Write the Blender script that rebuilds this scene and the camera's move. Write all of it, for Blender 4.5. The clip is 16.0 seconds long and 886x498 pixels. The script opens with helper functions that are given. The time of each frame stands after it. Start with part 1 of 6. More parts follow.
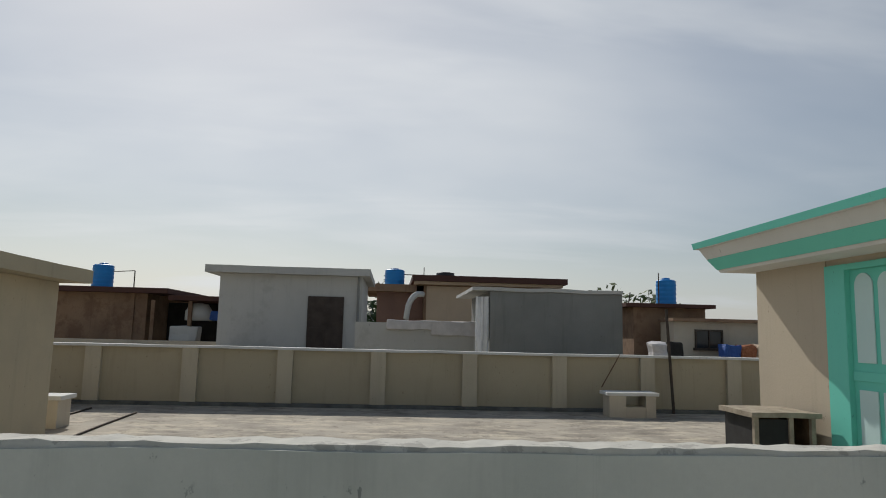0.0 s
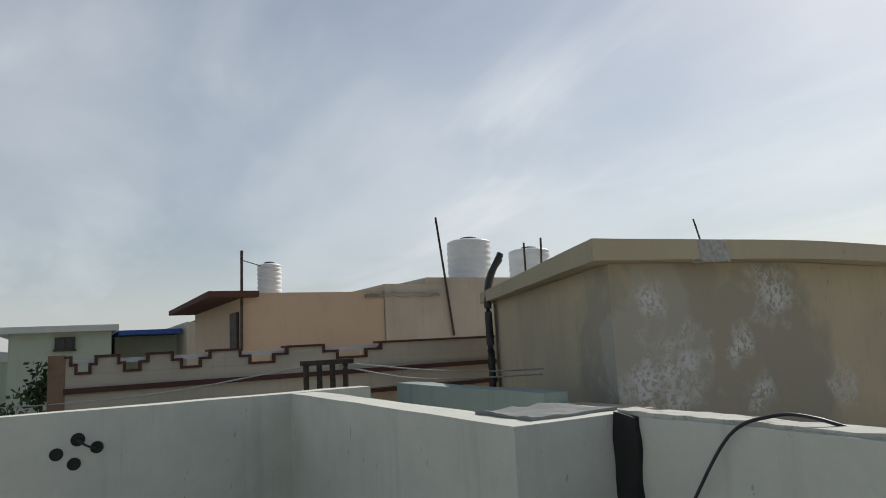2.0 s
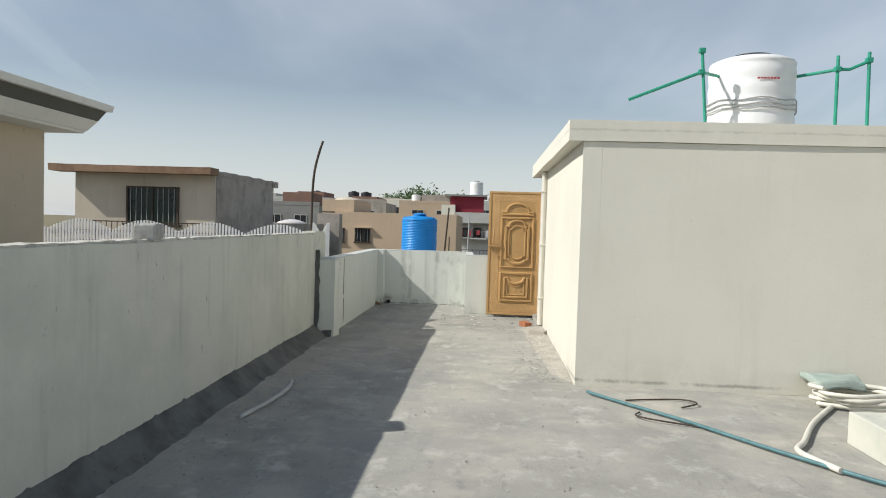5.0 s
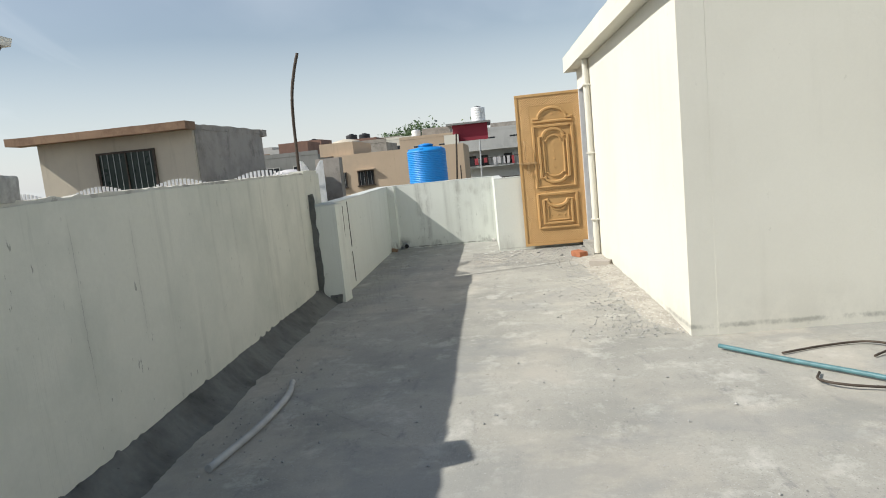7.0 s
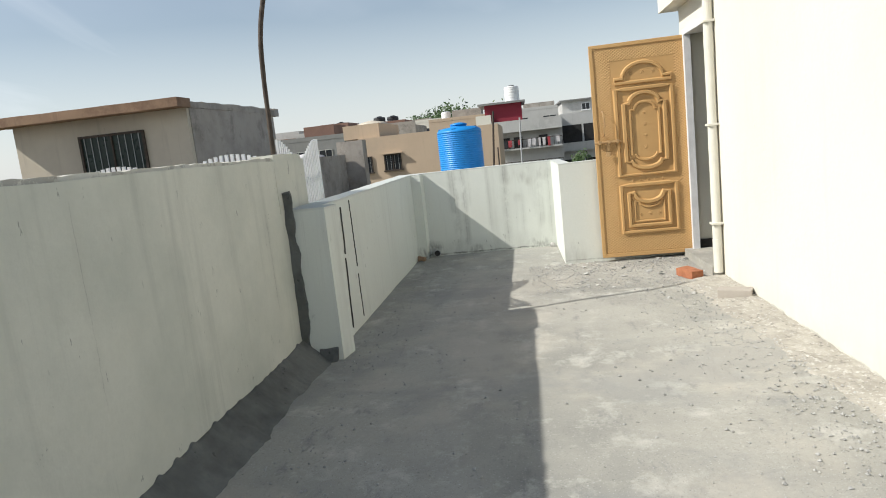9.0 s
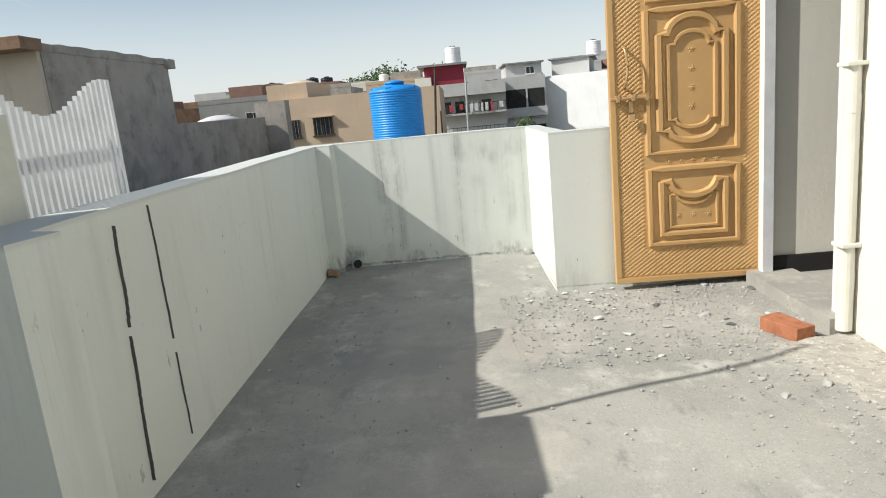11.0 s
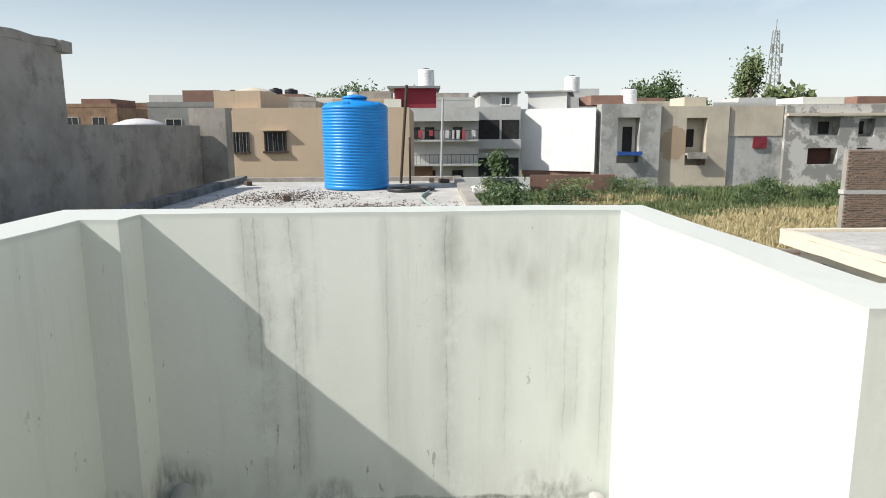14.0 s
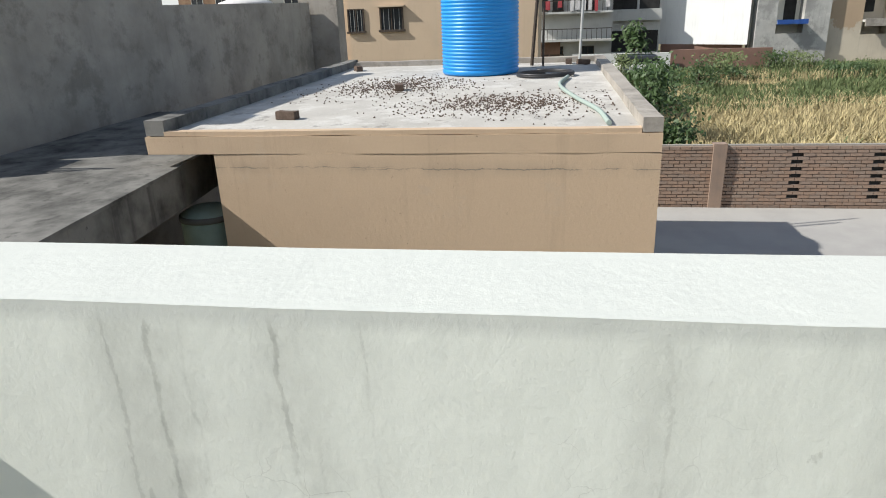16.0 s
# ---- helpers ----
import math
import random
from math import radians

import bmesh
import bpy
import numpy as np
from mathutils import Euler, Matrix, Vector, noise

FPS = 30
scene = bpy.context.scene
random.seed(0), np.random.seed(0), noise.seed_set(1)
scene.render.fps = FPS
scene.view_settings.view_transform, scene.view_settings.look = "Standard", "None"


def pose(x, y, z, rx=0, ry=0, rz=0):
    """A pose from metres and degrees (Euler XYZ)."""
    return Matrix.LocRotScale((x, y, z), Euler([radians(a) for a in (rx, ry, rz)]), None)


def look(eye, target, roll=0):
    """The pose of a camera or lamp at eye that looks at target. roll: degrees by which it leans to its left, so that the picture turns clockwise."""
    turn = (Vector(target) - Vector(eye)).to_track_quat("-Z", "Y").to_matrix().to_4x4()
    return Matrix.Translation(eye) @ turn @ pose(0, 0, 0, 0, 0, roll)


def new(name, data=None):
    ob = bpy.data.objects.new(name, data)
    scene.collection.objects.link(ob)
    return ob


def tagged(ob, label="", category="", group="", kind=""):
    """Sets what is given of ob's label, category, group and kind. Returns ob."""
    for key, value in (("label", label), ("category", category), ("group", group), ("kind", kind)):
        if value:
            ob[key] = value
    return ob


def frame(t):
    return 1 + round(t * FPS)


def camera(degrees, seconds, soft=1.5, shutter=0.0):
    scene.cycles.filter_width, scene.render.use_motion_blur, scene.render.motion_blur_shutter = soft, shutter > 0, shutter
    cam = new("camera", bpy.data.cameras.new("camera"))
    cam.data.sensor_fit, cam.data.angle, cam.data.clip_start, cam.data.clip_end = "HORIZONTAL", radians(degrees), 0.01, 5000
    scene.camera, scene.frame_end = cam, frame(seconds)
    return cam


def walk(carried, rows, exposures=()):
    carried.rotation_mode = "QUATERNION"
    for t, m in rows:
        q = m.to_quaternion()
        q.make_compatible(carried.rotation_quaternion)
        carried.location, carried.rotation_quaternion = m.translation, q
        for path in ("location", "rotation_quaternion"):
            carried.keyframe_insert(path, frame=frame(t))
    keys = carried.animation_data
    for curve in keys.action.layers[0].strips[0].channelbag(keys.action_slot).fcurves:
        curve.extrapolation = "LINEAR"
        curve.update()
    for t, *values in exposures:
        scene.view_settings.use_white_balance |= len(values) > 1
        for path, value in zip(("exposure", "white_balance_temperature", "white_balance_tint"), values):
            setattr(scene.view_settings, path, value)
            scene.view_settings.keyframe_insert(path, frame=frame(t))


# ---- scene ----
cam = camera(67.0, 16.0, soft=1.0)

PATH = [
    (0, (0.401, 0.963, 1.683), (0.542, 2.943, 1.932), 1.4),
    (0.5, (0.192, 1.157, 1.682), (-0.396, 3.057, 1.892), 2.4),
    (1, (0.123, 1.05, 1.696), (-1.294, 2.444, 1.912), 2.7),
    (1.5, (0.146, 0.911, 1.714), (-1.671, 1.697, 1.995), 0.6),
    (2, (0.102, 0.98, 1.676), (-1.63, 1.943, 1.949), -3.0),
    (2.5, (0.161, 1.06, 1.608), (-0.522, 2.918, 1.898), -2.2),
    (3, (0.344, 1.004, 1.562), (0.654, 2.963, 1.82), -1.1),
    (3.5, (0.388, 0.971, 1.526), (1.665, 2.494, 1.752), -0.5),
    (4, (0.514, 0.804, 1.516), (2.415, 1.412, 1.648), 1.8),
    (4.5, (0.787, 0.677, 1.519), (2.776, 0.879, 1.544), 3.2),
    (6.8, (2.865, 1.054, 1.424), (4.835, 1.186, 1.107), -3.9),
    (7, (3.1, 1.071, 1.361), (5.076, 1.229, 1.096), -5.7),
    (7.5, (3.723, 1.138, 1.363), (5.678, 1.423, 1.051), -3.1),
    (8, (4.361, 1.208, 1.351), (6.325, 1.37, 1.01), -6.4),
    (8.5, (5.024, 1.309, 1.341), (6.971, 1.605, 0.99), -2.8),
    (9, (5.638, 1.392, 1.325), (7.599, 1.643, 1.021), -6.2),
    (11.5, (8.853, 1.566, 1.245), (10.805, 1.632, 0.815), -5.0),
    (12, (9.381, 1.547, 1.267), (11.322, 1.759, 0.832), -0.8),
    (12.5, (9.953, 1.612, 1.276), (11.891, 1.646, 0.785), -2.0),
    (12.8, (10.303, 1.645, 1.238), (12.262, 1.690, 0.838), -1.9),
    (13, (10.528, 1.63, 1.276), (12.474, 1.77, 0.837), -0.5),
    (13.5, (11.063, 1.683, 1.269), (13.03, 1.762, 0.918), -0.2),
    (14, (11.53, 1.668, 1.283), (13.498, 1.62, 0.927), -0.3),
    (14.5, (12.024, 1.741, 1.287), (13.988, 1.826, 0.919), 1.4),
    (15, (12.475, 1.816, 1.291), (14.404, 1.835, 0.764), -0.4),
    (15.5, (12.889, 1.838, 1.257), (14.774, 2.021, 0.612), -1.1),
    (15.8, (13.08, 1.871, 1.247), (14.945, 2.168, 0.614), -1.8),
    (16, (13.201, 1.893, 1.240), (15.054, 2.197, 0.552), -2.2),
]
walk(cam, [(t, look(eye, target, roll)) for t, eye, target, roll in PATH],
     [(0, -0.6), (0.5, -0.72), (1.0, -0.68), (1.5, -0.56), (2.0, -0.36), (2.5, -0.52), (3.0, -0.64), (3.5, -0.26), (4.5, -0.04), (7, 0.15), (11, 0.22), (13.5, 0.32), (16, 0.32)])

# ---- light ----
world = bpy.data.worlds.new("sky")
scene.world = world
world.use_nodes = True
wn, wl = world.node_tree.nodes, world.node_tree.links
wn.clear()
SUN_DIR = Vector((-0.36, 1.13, 1.0)).normalized()
SUN_ELEV = math.asin(SUN_DIR.z)
SUN_AZ = math.atan2(SUN_DIR.x, SUN_DIR.y)
sky = wn.new("ShaderNodeTexSky")
sky.sky_type = "NISHITA"
sky.sun_disc = False
sky.sun_elevation, sky.sun_rotation = SUN_ELEV, SUN_AZ
sky.air_density, sky.dust_density, sky.ozone_density = 1.15, 0.9, 1.5
wtc = wn.new("ShaderNodeTexCoord")
wsep = wn.new("ShaderNodeSeparateXYZ")
wl.new(wtc.outputs["Generated"], wsep.inputs[0])


def sky_math(op, p, q):
    m = wn.new("ShaderNodeMath")
    m.operation = op
    for i, v in enumerate((p, q)):
        if isinstance(v, (int, float)):
            m.inputs[i].default_value = v
        else:
            wl.new(v, m.inputs[i])
    return m.outputs[0]


def sky_range(src, lo, hi, p, q):
    m = wn.new("ShaderNodeMapRange")
    m.interpolation_type = "SMOOTHSTEP"
    for i, v in enumerate((lo, hi, p, q)):
        m.inputs[i + 1].default_value = v
    wl.new(src, m.inputs[0])
    return m.outputs[0]


def cloud_noise(scale, stretch, turn, detail, rough, warp, shift):
    """Thin cloud laid out on a flat layer overhead, drawn together towards the horizon."""
    mp, nz = wn.new("ShaderNodeMapping"), wn.new("ShaderNodeTexNoise")
    mp.inputs["Location"].default_value = shift
    mp.inputs["Rotation"].default_value = (0, 0, turn)
    mp.inputs["Scale"].default_value = stretch
    nz.inputs["Scale"].default_value, nz.inputs["Detail"].default_value = scale, detail
    nz.inputs["Roughness"].default_value, nz.inputs["Distortion"].default_value = rough, warp
    wl.new(layer.outputs[0], mp.inputs["Vector"]), wl.new(mp.outputs[0], nz.inputs["Vector"])
    return nz.outputs[0]


drop = sky_math("ADD", sky_math("MAXIMUM", wsep.outputs["Z"], 0.0), 0.16)
layer = wn.new("ShaderNodeCombineXYZ")
wl.new(sky_math("DIVIDE", wsep.outputs["X"], drop), layer.inputs[0])
wl.new(sky_math("DIVIDE", wsep.outputs["Y"], drop), layer.inputs[1])
veil = sky_range(cloud_noise(0.42, (1.0, 1.5, 1), 0.5, 5, 0.5, 0.3, (1.3, 0.4, 0)), 0.32, 0.70, 0.20, 0.56)
wisp = sky_range(cloud_noise(0.75, (0.7, 1.9, 1), -0.75, 5, 0.55, 0.5, (4.1, 2.2, 0)), 0.46, 0.74, 0.0, 0.22)
wdot = wn.new("ShaderNodeVectorMath")       # the veil is thicker towards the sun and the street side
wdot.operation = "DOT_PRODUCT"
wdot.inputs[1].default_value = (-0.62, 0.75, 0.2)
wl.new(wtc.outputs["Generated"], wdot.inputs[0])
side = sky_range(wdot.outputs["Value"], -0.8, 0.75, 0.62, 1.3)
high = sky_range(wsep.outputs["Z"], 0.3, 0.8, 1.0, 0.12)
haze = sky_range(wsep.outputs["Z"], 0.0, 0.30, 0.60, 0.0)
cover = sky_math("MULTIPLY", sky_math("MULTIPLY", sky_math("ADD", veil, wisp), side), high)
cover = sky_math("MINIMUM", sky_math("MAXIMUM", cover, haze), 0.92)
wmix = wn.new("ShaderNodeMixRGB")
wsun = wn.new("ShaderNodeVectorMath")       # cloud is brighter near the sun
wsun.operation = "DOT_PRODUCT"
wsun.inputs[1].default_value = SUN_DIR
wl.new(wtc.outputs["Generated"], wsun.inputs[0])
wtone = wn.new("ShaderNodeMixRGB")
wtone.inputs[1].default_value, wtone.inputs[2].default_value = (9.7, 10.3, 10.9, 1), (14.4, 14.7, 14.8, 1)
wl.new(sky_range(wsun.outputs["Value"], 0.55, 1.0, 0.0, 1.0), wtone.inputs[0])
wl.new(wtone.outputs[0], wmix.inputs[2])
wbg = wn.new("ShaderNodeBackground")
wbg.inputs["Strength"].default_value = 0.087
wout = wn.new("ShaderNodeOutputWorld")
wl.new(cover, wmix.inputs[0])
wl.new(sky.outputs[0], wmix.inputs[1])
wl.new(wmix.outputs[0], wbg.inputs["Color"])
wl.new(wbg.outputs[0], wout.inputs["Surface"])
sun_data = bpy.data.lights.new("sun", "SUN")
sun_data.energy, sun_data.angle, sun_data.color = 4.8, radians(0.6), (1.0, 0.965, 0.90)
sun = new("sun", sun_data)
sun.matrix_world = look(Vector((0, 0, 30)) + SUN_DIR * 20, (0, 0, 30))


# ---- materials ----
def shader(name, rough=0.85, metal=0.0, spec=0.3):
    m = bpy.data.materials.new(name)
    m.use_nodes = True
    b = m.node_tree.nodes["Principled BSDF"]
    b.inputs["Roughness"].default_value, b.inputs["Metallic"].default_value = rough, metal
    b.inputs["Specular IOR Level"].default_value = spec
    return m, m.node_tree.nodes, m.node_tree.links, b


def noise_tex(n, l, scale, detail=5, stretch=(1, 1, 1), rough=0.6):
    tc, mp, t = n.new("ShaderNodeTexCoord"), n.new("ShaderNodeMapping"), n.new("ShaderNodeTexNoise")
    mp.inputs["Scale"].default_value = stretch
    t.inputs["Scale"].default_value, t.inputs["Detail"].default_value, t.inputs["Roughness"].default_value = scale, detail, rough
    l.new(tc.outputs["Object"], mp.inputs[0]), l.new(mp.outputs[0], t.inputs["Vector"])
    return t.outputs[0]


def ramp(n, l, src, lo, hi, a=0.0, b=1.0):
    r = n.new("ShaderNodeMapRange")
    r.inputs[1].default_value, r.inputs[2].default_value, r.inputs[3].default_value, r.inputs[4].default_value = lo, hi, a, b
    l.new(src, r.inputs[0])
    return r.outputs[0]


def blend(n, l, fac, c1, c2):
    m = n.new("ShaderNodeMixRGB")
    for i, c in ((1, c1), (2, c2)):
        if isinstance(c, tuple):
            m.inputs[i].default_value = (*c, 1)
        else:
            l.new(c, m.inputs[i])
    if isinstance(fac, float):
        m.inputs[0].default_value = fac
    else:
        l.new(fac, m.inputs[0])
    return m.outputs[0]


def bumped(n, l, b, src, strength, dist):
    p = n.new("ShaderNodeBump")
    p.inputs["Strength"].default_value, p.inputs["Distance"].default_value = strength, dist
    l.new(src, p.inputs["Height"]), l.new(p.outputs[0], b.inputs["Normal"])


def math_op(n, l, op, a, b=0.0):
    m = n.new("ShaderNodeMath")
    m.operation = op
    for i, v in enumerate((a, b)):
        if isinstance(v, (int, float)):
            m.inputs[i].default_value = v
        else:
            l.new(v, m.inputs[i])
    return m.outputs[0]


def times(n, l, a, b):
    return math_op(n, l, "MULTIPLY", a, b)


def line_mask(n, l, normal, c, width, strength, centre, reach, wobble=0.03, soft=0.22):
    """A crooked crack or run where normal . place = c, fading out away from a centre."""
    tc = n.new("ShaderNodeTexCoord")
    dot, dst = n.new("ShaderNodeVectorMath"), n.new("ShaderNodeVectorMath")
    dot.operation, dst.operation = "DOT_PRODUCT", "DISTANCE"
    dot.inputs[1].default_value, dst.inputs[1].default_value = normal, centre
    l.new(tc.outputs["Object"], dot.inputs[0]), l.new(tc.outputs["Object"], dst.inputs[0])
    w = math_op(n, l, "MULTIPLY", noise_tex(n, l, 6, 9, (1, 1, 0.6), 0.8), 2 * wobble)
    off = math_op(n, l, "ABSOLUTE", math_op(n, l, "SUBTRACT", math_op(n, l, "ADD", dot.outputs["Value"], w), c + wobble))
    core = ramp(n, l, off, width * 0.5, width * 0.15)
    halo = ramp(n, l, off, width * 7, 0.0, 0, soft)
    body = math_op(n, l, "MAXIMUM", core, halo)
    body = times(n, l, body, ramp(n, l, noise_tex(n, l, 4.0, 6, (1, 1, 0.7), 0.75), 0.36, 0.56))
    return times(n, l, body, ramp(n, l, dst.outputs["Value"], reach, reach * 0.7, 0, strength))


def blob_mask(n, l, blobs, soft=0.35, freq=2.6, amp=1.2):
    """Patches of irregular outline round the given places."""
    tc = n.new("ShaderNodeTexCoord")
    wob = noise_tex(n, l, freq, 6)
    out = None
    for centre, radius in blobs:
        d = n.new("ShaderNodeVectorMath")
        d.operation = "DISTANCE"
        d.inputs[1].default_value = centre
        l.new(tc.outputs["Object"], d.inputs[0])
        v = math_op(n, l, "ADD", math_op(n, l, "DIVIDE", d.outputs["Value"], radius), math_op(n, l, "MULTIPLY", wob, amp))
        m = ramp(n, l, v, 1.0 + amp / 2, 1.0 + amp / 2 - soft)
        out = m if out is None else math_op(n, l, "MAXIMUM", out, m)
    return out


def crackle(n, l, scale, width, warp=0.06):
    """Fine branching cracks: the joints of a warped cell pattern."""
    tc, mix, v = n.new("ShaderNodeTexCoord"), n.new("ShaderNodeMixRGB"), n.new("ShaderNodeTexVoronoi")
    nz = n.new("ShaderNodeTexNoise")
    nz.inputs["Scale"].default_value, nz.inputs["Detail"].default_value = scale * 0.7, 6
    mix.blend_type = "ADD"
    mix.inputs[0].default_value = warp
    l.new(tc.outputs["Object"], nz.inputs["Vector"])
    l.new(tc.outputs["Object"], mix.inputs[1]), l.new(nz.outputs["Color"], mix.inputs[2])
    v.feature = "DISTANCE_TO_EDGE"
    v.inputs["Scale"].default_value = scale
    l.new(mix.outputs[0], v.inputs["Vector"])
    return ramp(n, l, v.outputs["Distance"], width, width * 0.2)


def coat(name, col, stain, patch=0.35, streak=0.35, grain=0.12, rough=0.9, bump=0.35, big=0.8, speck=0.0, lines=(), thin=0.12):
    """Painted plaster or concrete: broad patches, runs down the wall, fine grain and specks."""
    m, n, l, b = shader(name, rough)
    broad = ramp(n, l, noise_tex(n, l, big, 4), 0.42, 0.72, 0, patch)
    c = blend(n, l, broad, col, stain)
    runs = ramp(n, l, noise_tex(n, l, 1.0, 6, (7, 7, 0.55)), 0.56, 0.78, 0, streak)
    dark = tuple(v * 0.55 for v in stain)
    c = blend(n, l, runs, c, dark)
    if streak:
        hair = noise_tex(n, l, 1.0, 3, (16, 16, 0.35))
        gate = ramp(n, l, noise_tex(n, l, 1.7, 3), 0.52, 0.66, 0, thin)
        ridge = n.new("ShaderNodeMath")
        ridge.operation = "COMPARE"
        ridge.inputs[1].default_value, ridge.inputs[2].default_value = 0.5, 0.012
        l.new(hair, ridge.inputs[0])
        c = blend(n, l, times(n, l, ridge.outputs[0], gate), c, dark)
        pit = times(n, l, 1.0 if thin else 0.3, times(n, l, ramp(n, l, noise_tex(n, l, 14, 6, (1, 1, 0.6), 0.7), 0.655, 0.69), ramp(n, l, noise_tex(n, l, 2.1, 2), 0.46, 0.56, 0, 0.75)))
        c = blend(n, l, pit, c, dark)
        nick = times(n, l, 1.0 if thin else 0.0, times(n, l, ramp(n, l, noise_tex(n, l, 30, 4, (1, 1, 0.3), 0.6), 0.69, 0.715), ramp(n, l, noise_tex(n, l, 1.3, 2), 0.45, 0.58, 0, 0.7)))
        c = blend(n, l, nick, c, tuple(v * 0.4 for v in stain))
    for ln in lines:
        c = blend(n, l, line_mask(n, l, *ln), c, (0.14, 0.14, 0.125))
    fine = noise_tex(n, l, 45, 4)
    c = blend(n, l, ramp(n, l, fine, 0.3, 0.7, 0, grain), c, tuple(v * 0.7 for v in col))
    if speck:
        c = blend(n, l, ramp(n, l, noise_tex(n, l, 22, 3), 0.68, 0.72, 0, speck), c, dark)
    l.new(c, b.inputs["Base Color"])
    mid = noise_tex(n, l, 24, 8, rough=0.68)
    bumped(n, l, b, mid, bump, 0.008)
    return m


def plain(name, col, rough=0.6, metal=0.0, var=0.2, scale=6.0, spec=0.4, bump=0.1):
    m, n, l, b = shader(name, rough, metal, spec)
    f = noise_tex(n, l, scale, 5)
    c = blend(n, l, ramp(n, l, f, 0.35, 0.7, 0, 1.0), col, tuple(v * (1 - var) for v in col))
    l.new(c, b.inputs["Base Color"])
    l.new(ramp(n, l, f, 0.3, 0.7, max(rough - 0.08, 0.05), min(rough + 0.1, 1)), b.inputs["Roughness"])
    bumped(n, l, b, noise_tex(n, l, scale * 6, 4), bump, 0.005)
    return m


WHITE = coat("white_plaster", (0.625, 0.622, 0.545), (0.42, 0.445, 0.39), 0.6, 0.35, 0.14, big=1.6,
             lines=[((1, 0, 0), 5.9, 0.006, 0.6, (5.9, 2.92, 0.8), 0.5), ((1, 0, 0), 9.46, 0.006, 0.7, (9.46, 2.92, 0.75), 0.3), ((1, 0, 0), 6.4, 0.006, 0.5, (6.4, 2.92, 0.9), 0.35),
                    ((1, 0, 0), 7.75, 0.006, 0.5, (7.75, 2.92, 0.9), 0.4)])
ENDRUNS = []
for y_, w_, k_, z_, far_ in ((2.255, 0.007, 0.6, 0.80, 0.34), (2.215, 0.009, 0.9, 0.60, 0.62), (2.185, 0.006, 0.7, 0.55, 0.5), (2.105, 0.009, 0.9, 0.62, 0.62), (2.08, 0.005, 0.7, 0.5, 0.4),
                             (2.03, 0.004, 0.4, 0.85, 0.3), (1.80, 0.006, 0.6, 0.62, 0.45), (1.605, 0.009, 0.95, 0.62, 0.66), (1.585, 0.006, 0.6, 0.8, 0.3), (1.41, 0.006, 0.5, 0.45, 0.3),
                             (1.27, 0.006, 0.5, 0.65, 0.3), (1.21, 0.007, 0.7, 0.6, 0.4), (1.17, 0.005, 0.5, 0.55, 0.3), (1.085, 0.008, 0.7, 0.6, 0.55)):
    ENDRUNS.append(((0, 1, 0), y_, w_, k_ * 0.6, (13.66, y_, z_), far_, 0.022, 0.5))
ENDWALL = coat("white_plaster_cracked", (0.672, 0.695, 0.642), (0.57, 0.585, 0.53), 0.5, 0.3, 0.08, bump=0.35,
               lines=ENDRUNS + [
                                ((0, 0, 1), 0.02, 0.03, 0.9, (13.66, 1.9, 0.0), 0.9), ((0, 0, 1), 0.03, 0.02, 0.6, (12.46, 0.6, 0.0), 0.7)])
en, el = ENDWALL.node_tree.nodes, ENDWALL.node_tree.links
eb = en["Principled BSDF"]
bumped(en, el, eb, noise_tex(en, el, 14, 10, (1, 1, 1), 0.7), 0.28, 0.010)
ec = eb.inputs["Base Color"].links[0].from_socket
smear = blob_mask(en, el, [((13.66, 1.41, 0.86), 0.10), ((13.66, 1.56, 0.88), 0.11), ((13.66, 1.30, 0.80), 0.09), ((13.66, 1.15, 0.90), 0.13), ((13.66, 1.45, 0.62), 0.08), ((12.46, 0.9, 0.10), 0.16), ((12.46, 0.55, 0.08), 0.14)], 0.7)
ec = blend(en, el, times(en, el, smear, ramp(en, el, noise_tex(en, el, 7, 6, (1, 1.6, 0.4), 0.6), 0.42, 0.68, 0.03, 0.5)), ec, (0.30, 0.285, 0.25))
grime = blob_mask(en, el, [((13.66, 2.52, 0.06), 0.17), ((13.66, 1.25, 0.0), 0.16), ((13.66, 2.0, 0.0), 0.12), ((13.5, 2.66, 0.03), 0.12)], 0.5)
ec = blend(en, el, times(en, el, grime, ramp(en, el, noise_tex(en, el, 18, 6, (1, 1, 0.35)), 0.46, 0.64, 0, 0.7)), ec, (0.16, 0.16, 0.145))
split = times(en, el, crackle(en, el, 24, 0.010, 0.06), blob_mask(en, el, [((13.66, 2.2, 0.72), 0.16), ((13.66, 2.1, 0.76), 0.13), ((13.66, 1.6, 0.66), 0.13), ((13.66, 1.8, 0.9), 0.09), ((13.66, 2.2, 0.4), 0.15)], 0.4))
ec = blend(en, el, times(en, el, times(en, el, split, ramp(en, el, noise_tex(en, el, 9, 4), 0.45, 0.6)), 0.5), ec, (0.22, 0.22, 0.20))
etc_, esep = en.new("ShaderNodeTexCoord"), en.new("ShaderNodeSeparateXYZ")
el.new(etc_.outputs["Object"], esep.inputs[0])
# parapet top coloured darker to hold back the sun's glare on it
ec = blend(en, el, ramp(en, el, esep.outputs["Z"], 1.0, 1.012, 0, 0.9), ec, (0.54, 0.56, 0.525))
el.new(ec, eb.inputs["Base Color"])
HOUSEW = coat("cream_white_plaster", (0.70, 0.68, 0.595), (0.60, 0.575, 0.49), 0.4, 0.1, 0.06, thin=0.0,
               lines=[((0, 0, 1), 0.06, 0.05, 0.55, (7.645, -1.0, 0.0), 1.3), ((0, 0, 1), 2.47, 0.03, 0.3, (7.7, -1.5, 2.47), 2.0), ((0, 0, 1), 0.03, 0.03, 0.5, (10, -0.2, 0.0), 2.4)])
